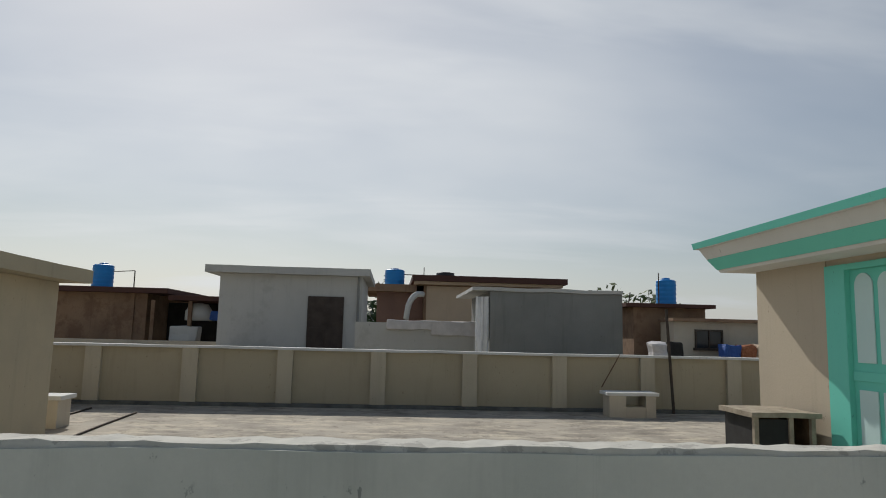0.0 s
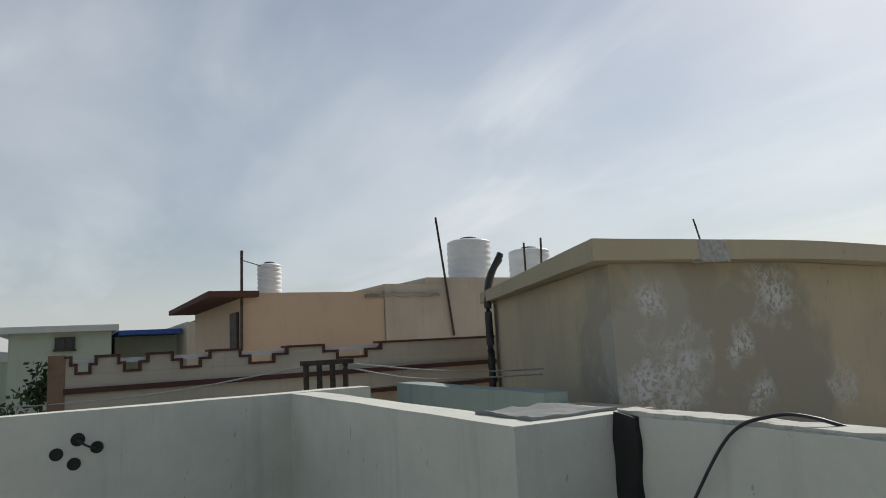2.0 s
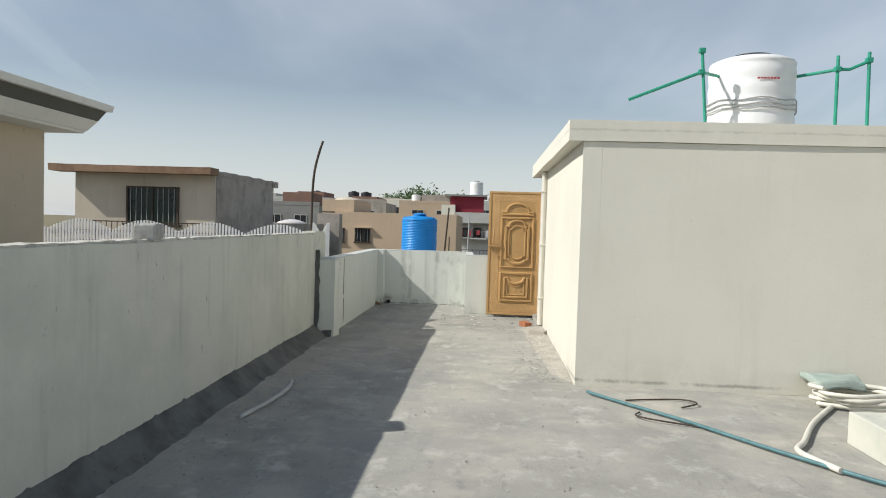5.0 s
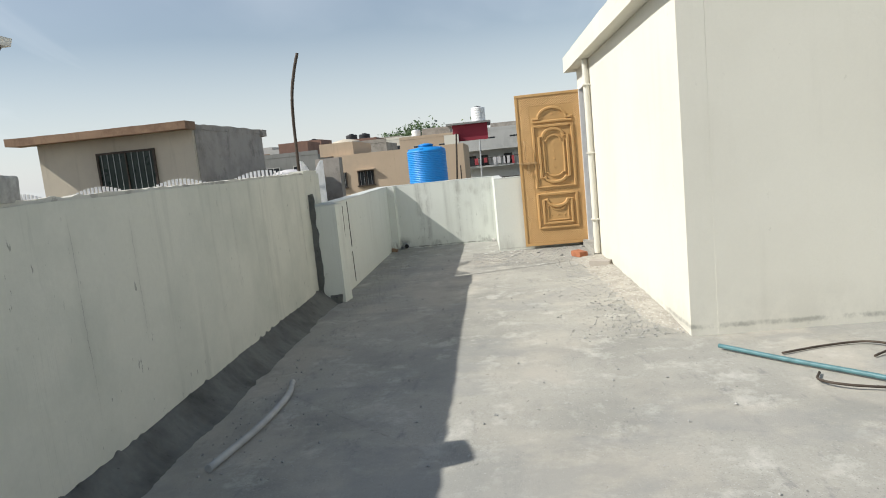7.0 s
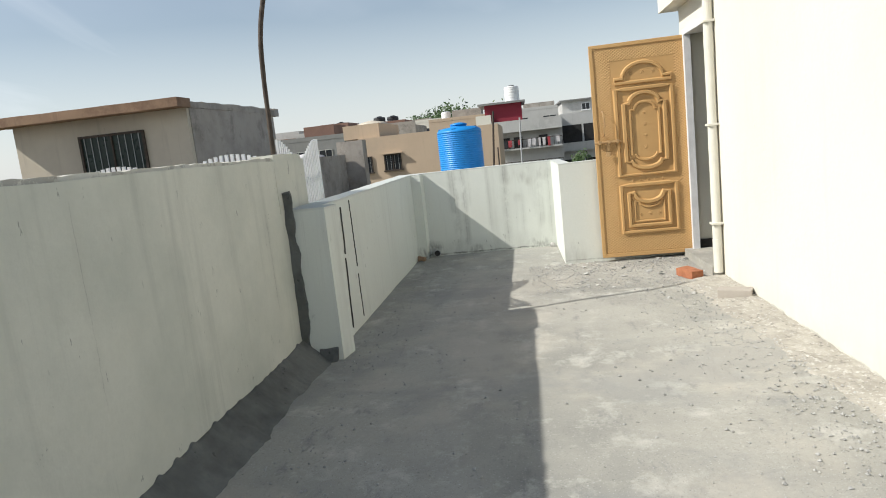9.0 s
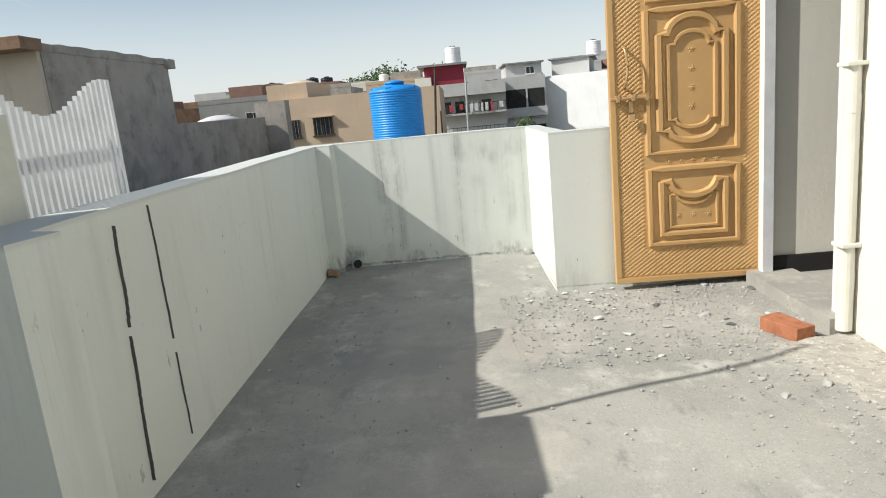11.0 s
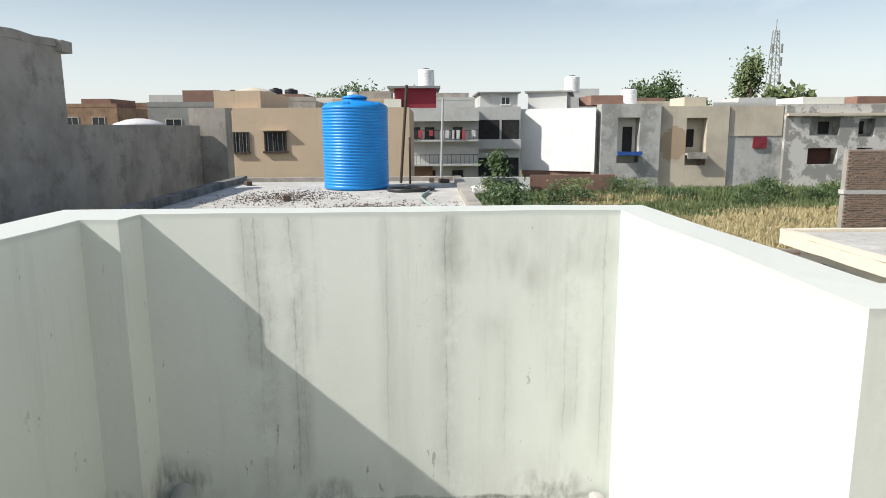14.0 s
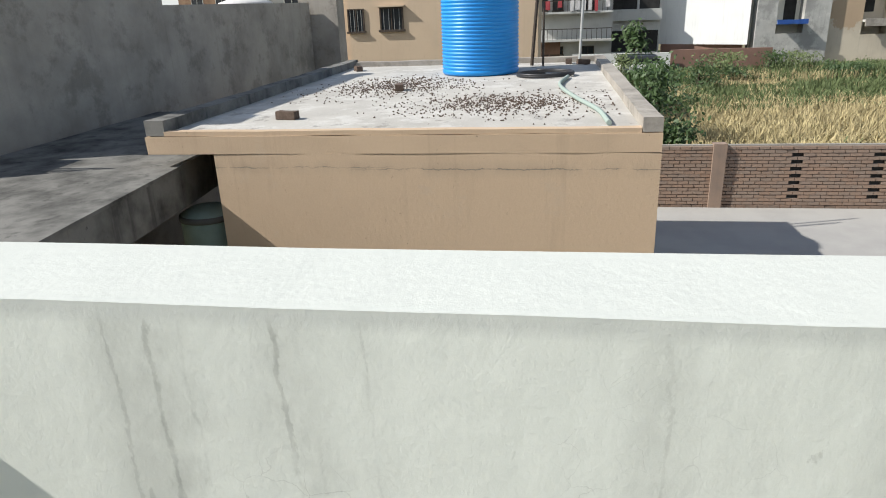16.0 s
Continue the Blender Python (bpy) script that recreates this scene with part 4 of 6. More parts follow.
def bench(x, y, l=0.85):
    b = thing("cement_bench", "small pale cement bench block with an opening", "bench")
    part("seat", rough_up(B(x - 0.05, x + l + 0.05, y - 0.03, y + 0.42, NZ + 0.38, NZ + 0.44, bev=0.01), 0.2, 0.006, x), CORNICE, b)
    for a, c in ((0, 0.3), (l - 0.18, l)):
        part("leg", B(x + a, x + c, y, y + 0.38, NZ, NZ + 0.38), TANLT, b)
    part("apron", B(x + 0.3, x + l - 0.18, y + 0.02, y + 0.36, NZ, NZ + 0.18), TANLT, b)


bench(4.28, 12.85)
bench(-5.0, 10.6, 0.9)
cage = thing("wooden_crate", "weathered wooden cage with mesh front on the neighbouring roof", "crate")
x0, y0, x1, y1 = 4.0, 7.5, 4.62, 8.1
part("top", rough_up(B(x0 - .05, x1 + .05, y0 - .05, y1 + .05, NZ + 0.66, NZ + 0.71), 0.15, 0.012, 2), WOODLT, cage)
part("side_panel", B(x1 - 0.03, x1, y0, y1, NZ, NZ + 0.66), WOOD, cage)
part("side_panel", B(x0, x0 + 0.03, y0, y1, NZ, NZ + 0.66), DARK, cage)
part("front_panel", B(x0 + 0.62, x1 - 0.031, y0, y0 + 0.03, NZ, NZ + 0.66), WOOD, cage)
part("back_panel", B(x0 + 0.031, x1 - 0.031, y1 - 0.03, y1, NZ, NZ + 0.66), WOOD, cage)
for x in (x0 - 0.01, x0 + 0.35, x0 + 0.58):
    part("post", B(x, x + 0.045, y0 - 0.012, y0 + 0.033, NZ, NZ + 0.66), WOODLT, cage)
part("mesh_front", B(x0 + 0.036, x0 + 0.349, y0 + 0.01, y0 + 0.02, NZ + 0.03, NZ + 0.64), DARK, cage)
tagged(mesh_ob("wooden_pole", cyl(bmesh.new(), (5.75, 13.55, NZ), (5.68, 13.66, 2.25), 0.028, 8), RUST), "thin dark pole leaning on the beige parapet", "pole")
tagged(mesh_ob("stick", cyl(bmesh.new(), (4.25, 13.2, NZ + .5), (4.75, 13.66, 1.35), 0.01, 6), WOOD), "thin stick leaning against the parapet", "stick")

# mint-trimmed roof room
mr = thing("roof_room", "beige roof room with a flared cornice in mint and white, and a mint door", "roof room")
part("wall", B(4.75, 4.93, 7.42, 8.72, NZ, 2.5), CREAM, mr)
part("wall", B(4.75, 4.93, 6.03, 6.38, NZ, 2.5), CREAM, mr)
part("wall", B(4.931, 8.9, 6.03, 6.21, NZ, 2.5), CREAM, mr)
part("wall", B(4.931, 8.9, 8.54, 8.72, NZ, 2.5), CREAM, mr)
part("wall", B(8.72, 8.9, 6.211, 8.539, NZ, 2.5), CREAM, mr)
part("lintel", B(4.76, 4.92, 6.381, 7.419, 2.44, 2.5), CREAM, mr)
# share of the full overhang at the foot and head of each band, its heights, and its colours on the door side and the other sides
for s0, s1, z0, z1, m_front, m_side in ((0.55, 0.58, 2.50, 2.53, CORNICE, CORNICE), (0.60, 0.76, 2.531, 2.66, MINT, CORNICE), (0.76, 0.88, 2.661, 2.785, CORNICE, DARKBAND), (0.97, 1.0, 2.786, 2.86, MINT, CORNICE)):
    bm = bmesh.new()

    def outline(s):
        return [(4.75 - 0.66 * s, 6.03 - 0.66 * s), (8.9 + 0.36 * s, 6.03 - 0.66 * s), (8.9 + 0.36 * s, 8.72 + 0.30 * s), (4.75 - 0.66 * s, 8.72 + 0.30 * s)]
    a = [bm.verts.new((x, y, z0)) for x, y in outline(s0)]
    b = [bm.verts.new((x, y, z1)) for x, y in outline(s1)]
    bm.faces.new(a[::-1]), bm.faces.new(b)
    for i in range(4):
        bm.faces.new((a[i], a[(i + 1) % 4], b[(i + 1) % 4], b[i]))
    bmesh.ops.recalc_face_normals(bm, faces=bm.faces[:])
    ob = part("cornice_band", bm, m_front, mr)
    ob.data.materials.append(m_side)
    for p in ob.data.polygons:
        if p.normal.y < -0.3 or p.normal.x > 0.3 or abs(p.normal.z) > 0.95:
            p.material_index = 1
md = part("door", B(4.79, 4.83, 6.45, 7.12, NZ, 2.38), MINT, mr, "mint-painted panelled door")
fm = part("door_frame", B(4.735, 4.86, 7.121, 7.419, NZ, 2.44), MINT, mr, "broad mint door surround")
part("frame_head", B(4.735, 4.86, 6.381, 7.12, 2.381, 2.438), MINT, fm)
part("frame_post", B(4.735, 4.86, 6.381, 6.449, NZ, 2.38), MINT, fm)
for u0, u1 in ((6.51, 6.73), (6.80, 7.04)):
    for z0, z1 in ((0.45, 1.25), (1.5, 2.22)):
        bm = B(4.775, 4.789, u0, u1, z0, z1, bev=0.004)
        if z1 > 2:
            cyl(bm, (4.776, (u0 + u1) / 2, z1), (4.789, (u0 + u1) / 2, z1), (u1 - u0) / 2, 20)
        part("door_panel", bm, MINTPALE, md, "pale recessed door panel")
part("rail", B(4.772, 4.789, 6.46, 7.11, 1.33, 1.42, bev=0.005), MINT, md)
part("downpipe", cyl(bmesh.new(), (7.12, 5.97, NZ), (7.12, 5.97, 2.45), 0.035, 12), BROWN, mr, "brown rusty downpipe")
part("bracket", B(7.22, 7.30, 5.99, 6.029, 2.36, 2.46), RUST, mr)

# plastered roof room with peeling paint
STAINED = coat("peeling_beige_plaster", (0.48, 0.415, 0.295), (0.37, 0.325, 0.245), 0.8, 0.3, 0.1, 0.9, 0.4, 0.9)
sn, sl = STAINED.node_tree.nodes, STAINED.node_tree.links
sb_ = sn["Principled BSDF"]
old = sb_.inputs["Base Color"].links[0].from_socket
damp = blob_mask(sn, sl, [((-3.78, 5.1, 1.5), 1.0), ((-3.78, 5.7, 1.3), 1.0), ((-3.77, 6.4, 1.6), 0.9), ((-3.77, 6.7, 1.0), 0.7), ((-3.78, 5.5, 2.05), 0.45)], 0.3)
pale = blob_mask(sn, sl, [((-3.78, 4.75, 1.5), 0.35), ((-3.78, 5.1, 1.9), 0.4), ((-3.78, 5.25, 1.45), 0.4)], 0.12)
zone = blob_mask(sn, sl, [((-3.78, 5.3, 1.33), 0.46), ((-3.78, 4.85, 1.2), 0.34), ((-3.78, 5.02, 1.90), 0.2), ((-3.77, 6.5, 1.98), 0.36), ((-3.77, 6.2, 1.08), 0.26), ((-3.76, 7.4, 1.05), 0.26), ((-3.77, 6.0, 1.5), 0.2)], 0.9, 5.0, 3.4)
flake = ramp(sn, sl, noise_tex(sn, sl, 20, 9, rough=0.72), 0.47, 0.50)
c_ = blend(sn, sl, times(sn, sl, damp, 0.75), old, (0.30, 0.28, 0.23))
c_ = blend(sn, sl, times(sn, sl, pale, 0.6), c_, (0.40, 0.385, 0.34))
sl.new(blend(sn, sl, times(sn, sl, zone, flake), c_, (0.56, 0.57, 0.57)), sb_.inputs["Base Color"])
lb = thing("plaster_roof_room", "beige plastered roof room with damp grey patches and flaking paint", "roof room")
LBP = [(-3.8, 4.6), (-3.72, 9.53), (-9.0, 10.4), (-8.75, 6.75)]


def sag_roof(bm, above):
    """The roof line rises gently to a crown and falls away on both sides."""
    for v in bm.verts:
        if v.co.z > above:
            v.co.z += 0.05 * max(0.0, 1 - abs(v.co.y - 6.77) / (3.2 if v.co.y < 6.77 else 2.3))
    return bm


part("wall", sag_roof(rough_up(prism(bmesh.new(), LBP, NZ, 2.19), 0.4, 0.0), 2.1), STAINED, lb)
part("roof_slab", sag_roof(rough_up(prism(bmesh.new(), [(-3.62, 4.3), (-3.42, 9.75), (-9.2, 10.7), (-9.05, 6.7)], 2.195, 2.36), 0.4, 0.008, 3), 2.1), BEIGEWALL, lb, "overhanging beige roof slab")
bm = rough_up(B(-3.66, -3.56, 5.38, 5.72, 2.2, 2.385, bev=0.01), -0.05, 0.02, 2, 9)
part("mortar_patch", bm, RUBBLE, lb, "pale mortar patch on the slab edge")
part("rod", cyl(bmesh.new(), (-3.62, 5.46, 2.38), (-3.62, 5.40, 2.56), 0.007, 6), RUST, lb)
for i, (x, y) in enumerate(((-8.6, 6.55), (-8.5, 6.5), (-8.68, 6.62))):
    tagged(mesh_ob("black_pipe", tube(bmesh.new(), curve_pts([(x, y, 0.6), (x, y, 1.6), (x, y, 2.3), (x + 0.03, y + 0.06, 2.65), (x + 0.12, y + 0.2, 2.9 + 0.05 * i)]), 0.05, 8), BLACKPL),
           "black plastic pipe rising past the roof edge", "pipe", "black pipes")
setting("wall_low_green", rough_up(B(-6.4, -3.85, 3.95, 4.15, NZ, 1.27), 0.4, 0.01, 5), GREENISH, "low faded green wall between the roofs", "wall")
setting("wall_low_tan", rough_up(B(-3.8, -3.1, 4.05, 4.25, NZ, 1.19), 0.4, 0.01, 6), TAN, "low tan wall between the roofs", "wall")

# ---- ground and field ----
bm = bmesh.new()
bmesh.ops.create_grid(bm, x_segments=40, y_segments=40, size=1500, matrix=Matrix.Translation((0, 0, GZ)))
setting("ground", bm, GROUND, "dry earth and rough grass reaching to the horizon", "ground")
setting("pavement_yard", B(14.0, 28.6, -14.0, 0.85, GZ, GZ + 0.05), YARD, "bare grey concrete yard", "pavement")


# picket fence with scalloped top
fence = thing("picket_fence", "white metal picket fence with a scalloped top", "fence")
y = 3.17
while y < 9.4:
    top = 1.29 + 0.155 * abs(math.cos(math.pi * (y - 4.9) / 1.05))
    part("picket", B(11.19, 11.212, y, y + 0.025, NZ, top), WHITEMETAL, fence)
    y += 0.05
for z in (1.0, 1.2):
    part("rail", B(11.216, 11.235, 3.17, 9.4, z, z + 0.04), WHITEMETAL, fence)
x = 10.34
while x < 11.32:
    part("picket", B(x, x + 0.026, 3.10, 3.118, NZ, 1.42 + 0.075 * math.cos(2 * math.pi * (x - 10.32) / 0.94)), WHITEMETAL, fence)
    x += 0.043
for z in (0.55, 1.17):
    part("rail", B(10.33, 11.33, 3.119, 3.137, z, z + 0.04), WHITEMETAL, fence)


def window(parent, axis, p, u0, u1, z0, z1, bars=0, frame=WHITEMETAL, depth=0.06, sign=-1, glass=GLASS):
    """Window on a face at x=p or y=p: glass, frame bars, sill and optional grille; sign is the side it looks to."""
    def bb(a0, a1, d0, d1, c0, c1):
        return B(p + sign * d0, p + sign * d1, a0, a1, c0, c1) if axis == "x" else B(a0, a1, p + sign * d0, p + sign * d1, c0, c1)
    w = part("window", bb(u0, u1, 0.004, 0.02, z0, z1), glass, parent)
    t = min(0.05, (u1 - u0) * 0.08)
    for a in ((u0 - t, u0, z0 - t, z1 + t), (u1, u1 + t, z0 - t, z1 + t), (u0, u1, z1, z1 + t), ((u0 + u1) / 2 - t / 3, (u0 + u1) / 2 + t / 3, z0, z1)):
        part("frame", bb(a[0], a[1], 0.005, depth, a[2], a[3]), frame, w)
    part("sill", bb(u0 - 2 * t, u1 + 2 * t, 0.0, depth + 0.05, z0 - 1.5 * t, z0), frame, w)
    for i in range(bars):
        u = u0 + (u1 - u0) * (i + 0.5) / bars
        part("bar", bb(u - 0.006, u + 0.006, depth * 0.6, depth * 0.6 + 0.012, z0, z1), PVC, w)
    return w


# brown roof room with barred window, and its grey side wall
nb = thing("brown_roof_room", "brown rendered roof room with a barred dark window and stained side", "roof room")
part("wall", prism(bmesh.new(), [(19.25, 8.2), (19.35, 8.2), (19.35, 12.2), (19.25, 12.2)], GZ, 2.68), TANLT, nb)
part("side_wall", prism(bmesh.new(), [(19.351, 8.18), (23.755, 8.0), (23.755, 12.3), (19.351, 12.21)], GZ, 2.68), OLDGREY, nb, "mould-stained grey render")
part("roof_slab", rough_up(prism(bmesh.new(), [(18.8, 8.15), (19.36, 8.14), (19.36, 12.68), (18.8, 12.7)], 2.681, 2.87), 0.5, 0.012, 8), BROWN, nb, "brown overhanging slab")
part("roof_edge", rough_up(prism(bmesh.new(), [(19.361, 8.17), (23.755, 7.99), (23.755, 12.4), (19.361, 12.4)], 2.681, 2.82), 0.25, 0.03, 9, 3.0), OLDGREY, nb, "uneven grey render along the roof edge")
part("beam_end", rough_up(B(23.6, 23.95, 7.9, 8.1, 2.60, 2.80, bev=0.01), 0.1, 0.015, 3), OLDGREY, nb)
window(nb, "x", 19.25, 9.25, 10.65, 1.29, 2.28, 9, RUST, glass=plain("green_black_glass", (0.02, 0.035, 0.028), 0.3))
by0, bz0, bz1 = 7.90, 0.78, 1.34
bal = part("balcony", B(18.6, 19.249, by0, 12.0, bz0 - 0.14, bz0), GREYLT, nb, "pale balcony with a dark steel railing")
part("parapet", B(18.56, 18.66, by0, 12.0, 0.01, bz0 - 0.141), GREYLT, bal)
for z in (bz0 + 0.04, bz0 + 0.55 * (bz1 - bz0), bz1):
    part("rail", B(18.615, 18.645, by0, 12.0, z - 0.015, z + 0.015), RUST, bal)
for i in range(24):
    y_ = by0 + 0.02 + i * 0.15
    part("baluster", B(18.622, 18.638, y_, y_ + 0.016, bz0 + 0.001, bz1 - 0.016), RUST, bal)
# lower grey wall beyond
g2 = thing("grey_house", "lower grey rendered house with a blank mould-stained wall", "house")
part("wall", prism(bmesh.new(), [(23.76, 8.02), (30.0, 7.75), (30.0, 14), (23.76, 14)], GZ, 1.38), OLDGREY, g2)
part("wall", B(30.1, 30.7, 7.08, 8.06, GZ, 1.85), OLDGREY, g2, "taller grey block")
part("roof_dome", lathe(bmesh.new(), [(0.62, 1.385), (0.58, 1.43), (0.3, 1.52), (0.1, 1.55)], 28.5, 8.72, 24), CLOTHW, g2, "white tarpaulin mound")
dr = thing("drain_ledge", "dark mould-stained concrete ledge between the houses", "ledge")
part("top", rough_up(prism(bmesh.new(), [(15.4, 5.2), (23, 5.83), (23, 7.95), (15.4, 8.05)], -0.22, -0.19), 0.5, 0.006, 3), SOOTY, dr)
part("face", rough_up(prism(bmesh.new(), [(15.42, 5.215), (23, 5.845), (23, 7.95), (15.42, 8.05)], -0.62, -0.221), 0.4, 0.008, 4), SOOTY, dr, "black rain-stained slab edge")
drum = thing("green_drum", "grey-green rounded drum with a dark rim under the ledge", "drum")
part("body", lathe(bmesh.new(), [(0.27, GZ), (0.29, GZ + .1), (0.29, -0.85), (0.28, -0.74), (0.2, -0.69), (0.05, -0.675)], 19.55, 5.44, 28), plain("grey_green_paint", (0.20, 0.27, 0.24), 0.5), drum)
part("rim", lathe(bmesh.new(), [(0.30, -0.80), (0.305, -0.78), (0.30, -0.75), (0.285, -0.74)], 19.55, 5.44, 28), DARKBAND, drum, "dark rolled rim")

# flat roofed house next door with the blue tank
pr = thing("flat_roof_house", "peach rendered single-storey house with a gravel-strewn flat roof", "house")
part("wall", rough_up(B(19.206, 26.2, 0.906, 5.1, GZ, -0.05), 1.0, 0.01, 4), PEACH, pr)
part("roof_slab", rough_up(B(19.2, 26.3, 0.9, 5.78, -0.049, 0.12), 0.35, 0.012, 5), PEACH, pr, "roof slab edge with cracked render")
part("roof_screed", rough_up(B(19.34, 26.2, 1.06, 5.6, 0.121, 0.15), 0.5, 0.006, 6), ROOFGREY, pr)
part("kerb", rough_up(B(19.21, 26.29, 5.58, 5.77, 0.121, 0.27), 0.3, 0.015, 7), SOOTY, pr)
part("kerb", rough_up(B(19.21, 26.29, 0.91, 1.08, 0.121, 0.25), 0.3, 0.015, 8), OLDGREY, pr)
part("kerb", rough_up(B(26.1, 26.29, 1.081, 5.579, 0.121, 0.24), 0.3, 0.015, 9), OLDGREY, pr)
part("kerb", rough_up(B(19.21, 19.32, 1.081, 5.579, 0.121, 0.165), 0.3, 0.008, 10), PEACH, pr)
tk = water_tank("blue_water_tank", "ribbed blue plastic water tank on the flat roof", 24.45, 3.0, 0.16, 0.62, 1.72, BLUETANK, 26, 0.36, BLUETANK, 0.014)
for i in range(5):
    a = i * 1.26 + 0.4
    part("lug", B(24.45 + 0.5 * math.cos(a) - 0.07, 24.45 + 0.5 * math.cos(a) + 0.07, 3.0 + 0.5 * math.sin(a) - 0.07, 3.0 + 0.5 * math.sin(a) + 0.07, 1.6, 1.76, bev=0.03), BLUETANK, tk)
rng = random.Random(7)
lumps = []
for i in range(2600):
    if i % 2:
        x, y_ = 22.8 + rng.gauss(0, 0.6), 4.0 + rng.gauss(0, 0.5)
    else:
        x, y_ = 20.9 + rng.gauss(0, 0.45), 2.4 + rng.gauss(0, 0.55)
    x, y_ = min(max(x, 19.5), 26), min(max(y_, 1.2), 5.4)
    s = rng.uniform(0.006, 0.016)
    lumps.append(((x, y_, 0.153 + s * 0.4), s, 0.7, rng.uniform(0, 6.28)))
tagged(scatter("gravel", BRICKDARK, lumps), "dark gravel strewn over the flat roof", "gravel", "", "stuff")
for x, y_, rz in ((20.0, 4.62, 80), (25.3, 5.3, 30), (22.3, 3.9, 10), (25.6, 1.3, 45), (25.8, 1.55, 0)):
    ob = mesh_ob("brick", rough_up(B(-0.115, 0.115, -0.055, 0.055, 0, 0.085, bev=0.006), -0.06, 0.008, x, 9), BRICKDARK)
    ob.matrix_basis = pose(x, y_, 0.152, 0, 0, rz)
    tagged(ob, "dark brick lying on the flat roof", "brick", "loose bricks")
tagged(mesh_ob("hose_coil", tube(bmesh.new(), [(23.75 + 0.35 * math.cos(i * 0.3), 1.95 + 0.42 * math.sin(i * 0.3), 0.17 + 0.001 * i) for i in range(44)], 0.022, 7), BLACKPL), "coil of dark hose beside the blue tank", "hose")
tagged(mesh_ob("garden_hose", tube(bmesh.new(), curve_pts([(23.4, 1.62, 0.18), (22.4, 1.75, 0.18), (21.2, 1.6, 0.18), (20.2, 1.4, 0.18), (19.4, 1.35, 0.18)]), 0.025, 8), GREENISH), "pale green hose over the flat roof", "hose")
tagged(mesh_ob("steel_post", cyl(bmesh.new(), (25.6, 2.2, 0.15), (25.6, 2.05, 2.15), 0.03, 8), RUST), "dark steel post behind the blue tank", "post")
tagged(mesh_ob("steel_post", cyl(bmesh.new(), (26.0, 1.35, 0.15), (26.0, 1.3, 1.9), 0.025, 8), PVC), "grey pipe post on the flat roof", "post")
tagged(mesh_ob("steel_post", cyl(bmesh.new(), (25.4, 2.0, 0.15), (25.4, 2.0, 1.1), 0.02, 8), RUST), "short rusty post behind the blue tank", "post")

# tan house behind
th = thing("tan_house", "tan painted house with dark windows and a raised block", "house")
part("wall", B(38, 48, 2.3, 9.1, GZ, 2.08), TAN, th)
part("wall", B(38.3, 46, 9.101, 9.9, GZ, 2.0), TAN, th)
part("roof_block", B(38.4, 44, 8.1, 9.9, 2.081, 2.75), TAN, th)
part("roof_cap", lathe(bmesh.new(), [(1.0, 2.751), (0.7, 2.9), (0.1, 3.02)], 41, 9.0, 4), TANLT, th)
window(th, "x", 38, 7.12, 7.88, 0.43, 1.13, 4, RUST)
window(th, "x", 38, 8.55, 9.08, 0.40, 1.13, 4, RUST)
part("ledge", B(37.8, 38, 7.0, 8.0, 1.2, 1.25), TAN, th)
window(th, "x", 38, 6.9, 7.9, -0.95, -0.75, 0, RUST)
window(th, "x", 38, 8.2, 8.6, -0.95, -0.75, 0, RUST)

# brick garden wall, real courses near the yard
bw = thing("brick_wall", "weathered brown brick yard wall with pierced panels", "wall")
BX, BTOP = 28.72, GZ + 1.47
part("core", B(BX + 0.002, BX + 0.10, -14.0, 0.75, GZ, BTOP), PALEMORTAR, bw)
brick_me = None
cnt = 0
rng = random.Random(3)
loose = bmesh.new()
for r in range(18):
    yy = 0.5 - (0.12 if r % 2 else 0)
    while yy > -13.8:
        inhole = any(abs(yy + 0.115 - c) < 0.19 for c in (-3.52, -5.2, -6.9, -8.6)) and 2 < r < 17 and r % 2
        if not inhole:
            z = GZ + 0.03 + r * 0.079
            if yy > -4.4 and cnt < 290 and r > 2:
                ob = part("brick", box(bmesh.new(), -0.045, 0.0, 0, 0.225, 0, 0.064), YARDBRICK, bw) if brick_me is None else new("brick", brick_me)
                brick_me = ob.data
                ob.parent = bw
                ob.matrix_basis = pose(BX - rng.uniform(0, 0.014), yy, z, 0, 0, rng.uniform(-1.5, 1.5))
                cnt += 1
            else:
                box(loose, BX - 0.05 - rng.uniform(0, 0.014), BX + 0.001, yy, yy + 0.225, z, z + 0.064)
        else:
            # flat dark plate for the shade inside a pierced gap; the core is solid
            part("slot", B(BX - 0.004, BX + 0.001, yy - 0.01, yy + 0.235, GZ + 0.024 + r * 0.079, GZ + 0.10 + r * 0.079), DARK, bw)
        yy -= 0.237
tagged(part("brickwork", loose, YARDBRICK, bw), kind="stuff")
part("pillar", rough_up(B(BX - 0.14, BX + 0.12, -2.02, -1.74, GZ, BTOP + 0.04), 0.2, 0.02, 4), YARDBRICK, bw, "brick pillar with worn render")

# unfinished brick wall beyond the field
rb = thing("raw_brick_wall", "tall unfinished brown brick wall with a pale concrete band", "wall")
part("wall", B(40.0, 40.3, -26.0, -16.4, GZ, -1.62), PALEMORTAR, rb)
part("band", B(39.93, 40.35, -26.0, -16.34, -1.619, -1.45), GREYLT, rb, "pale concrete band")
part("upper_wall", B(40.0, 40.3, -26.0, -16.4, -1.449, 0.28), PALEMORTAR, rb)
stack = bmesh.new()
rng = random.Random(8)
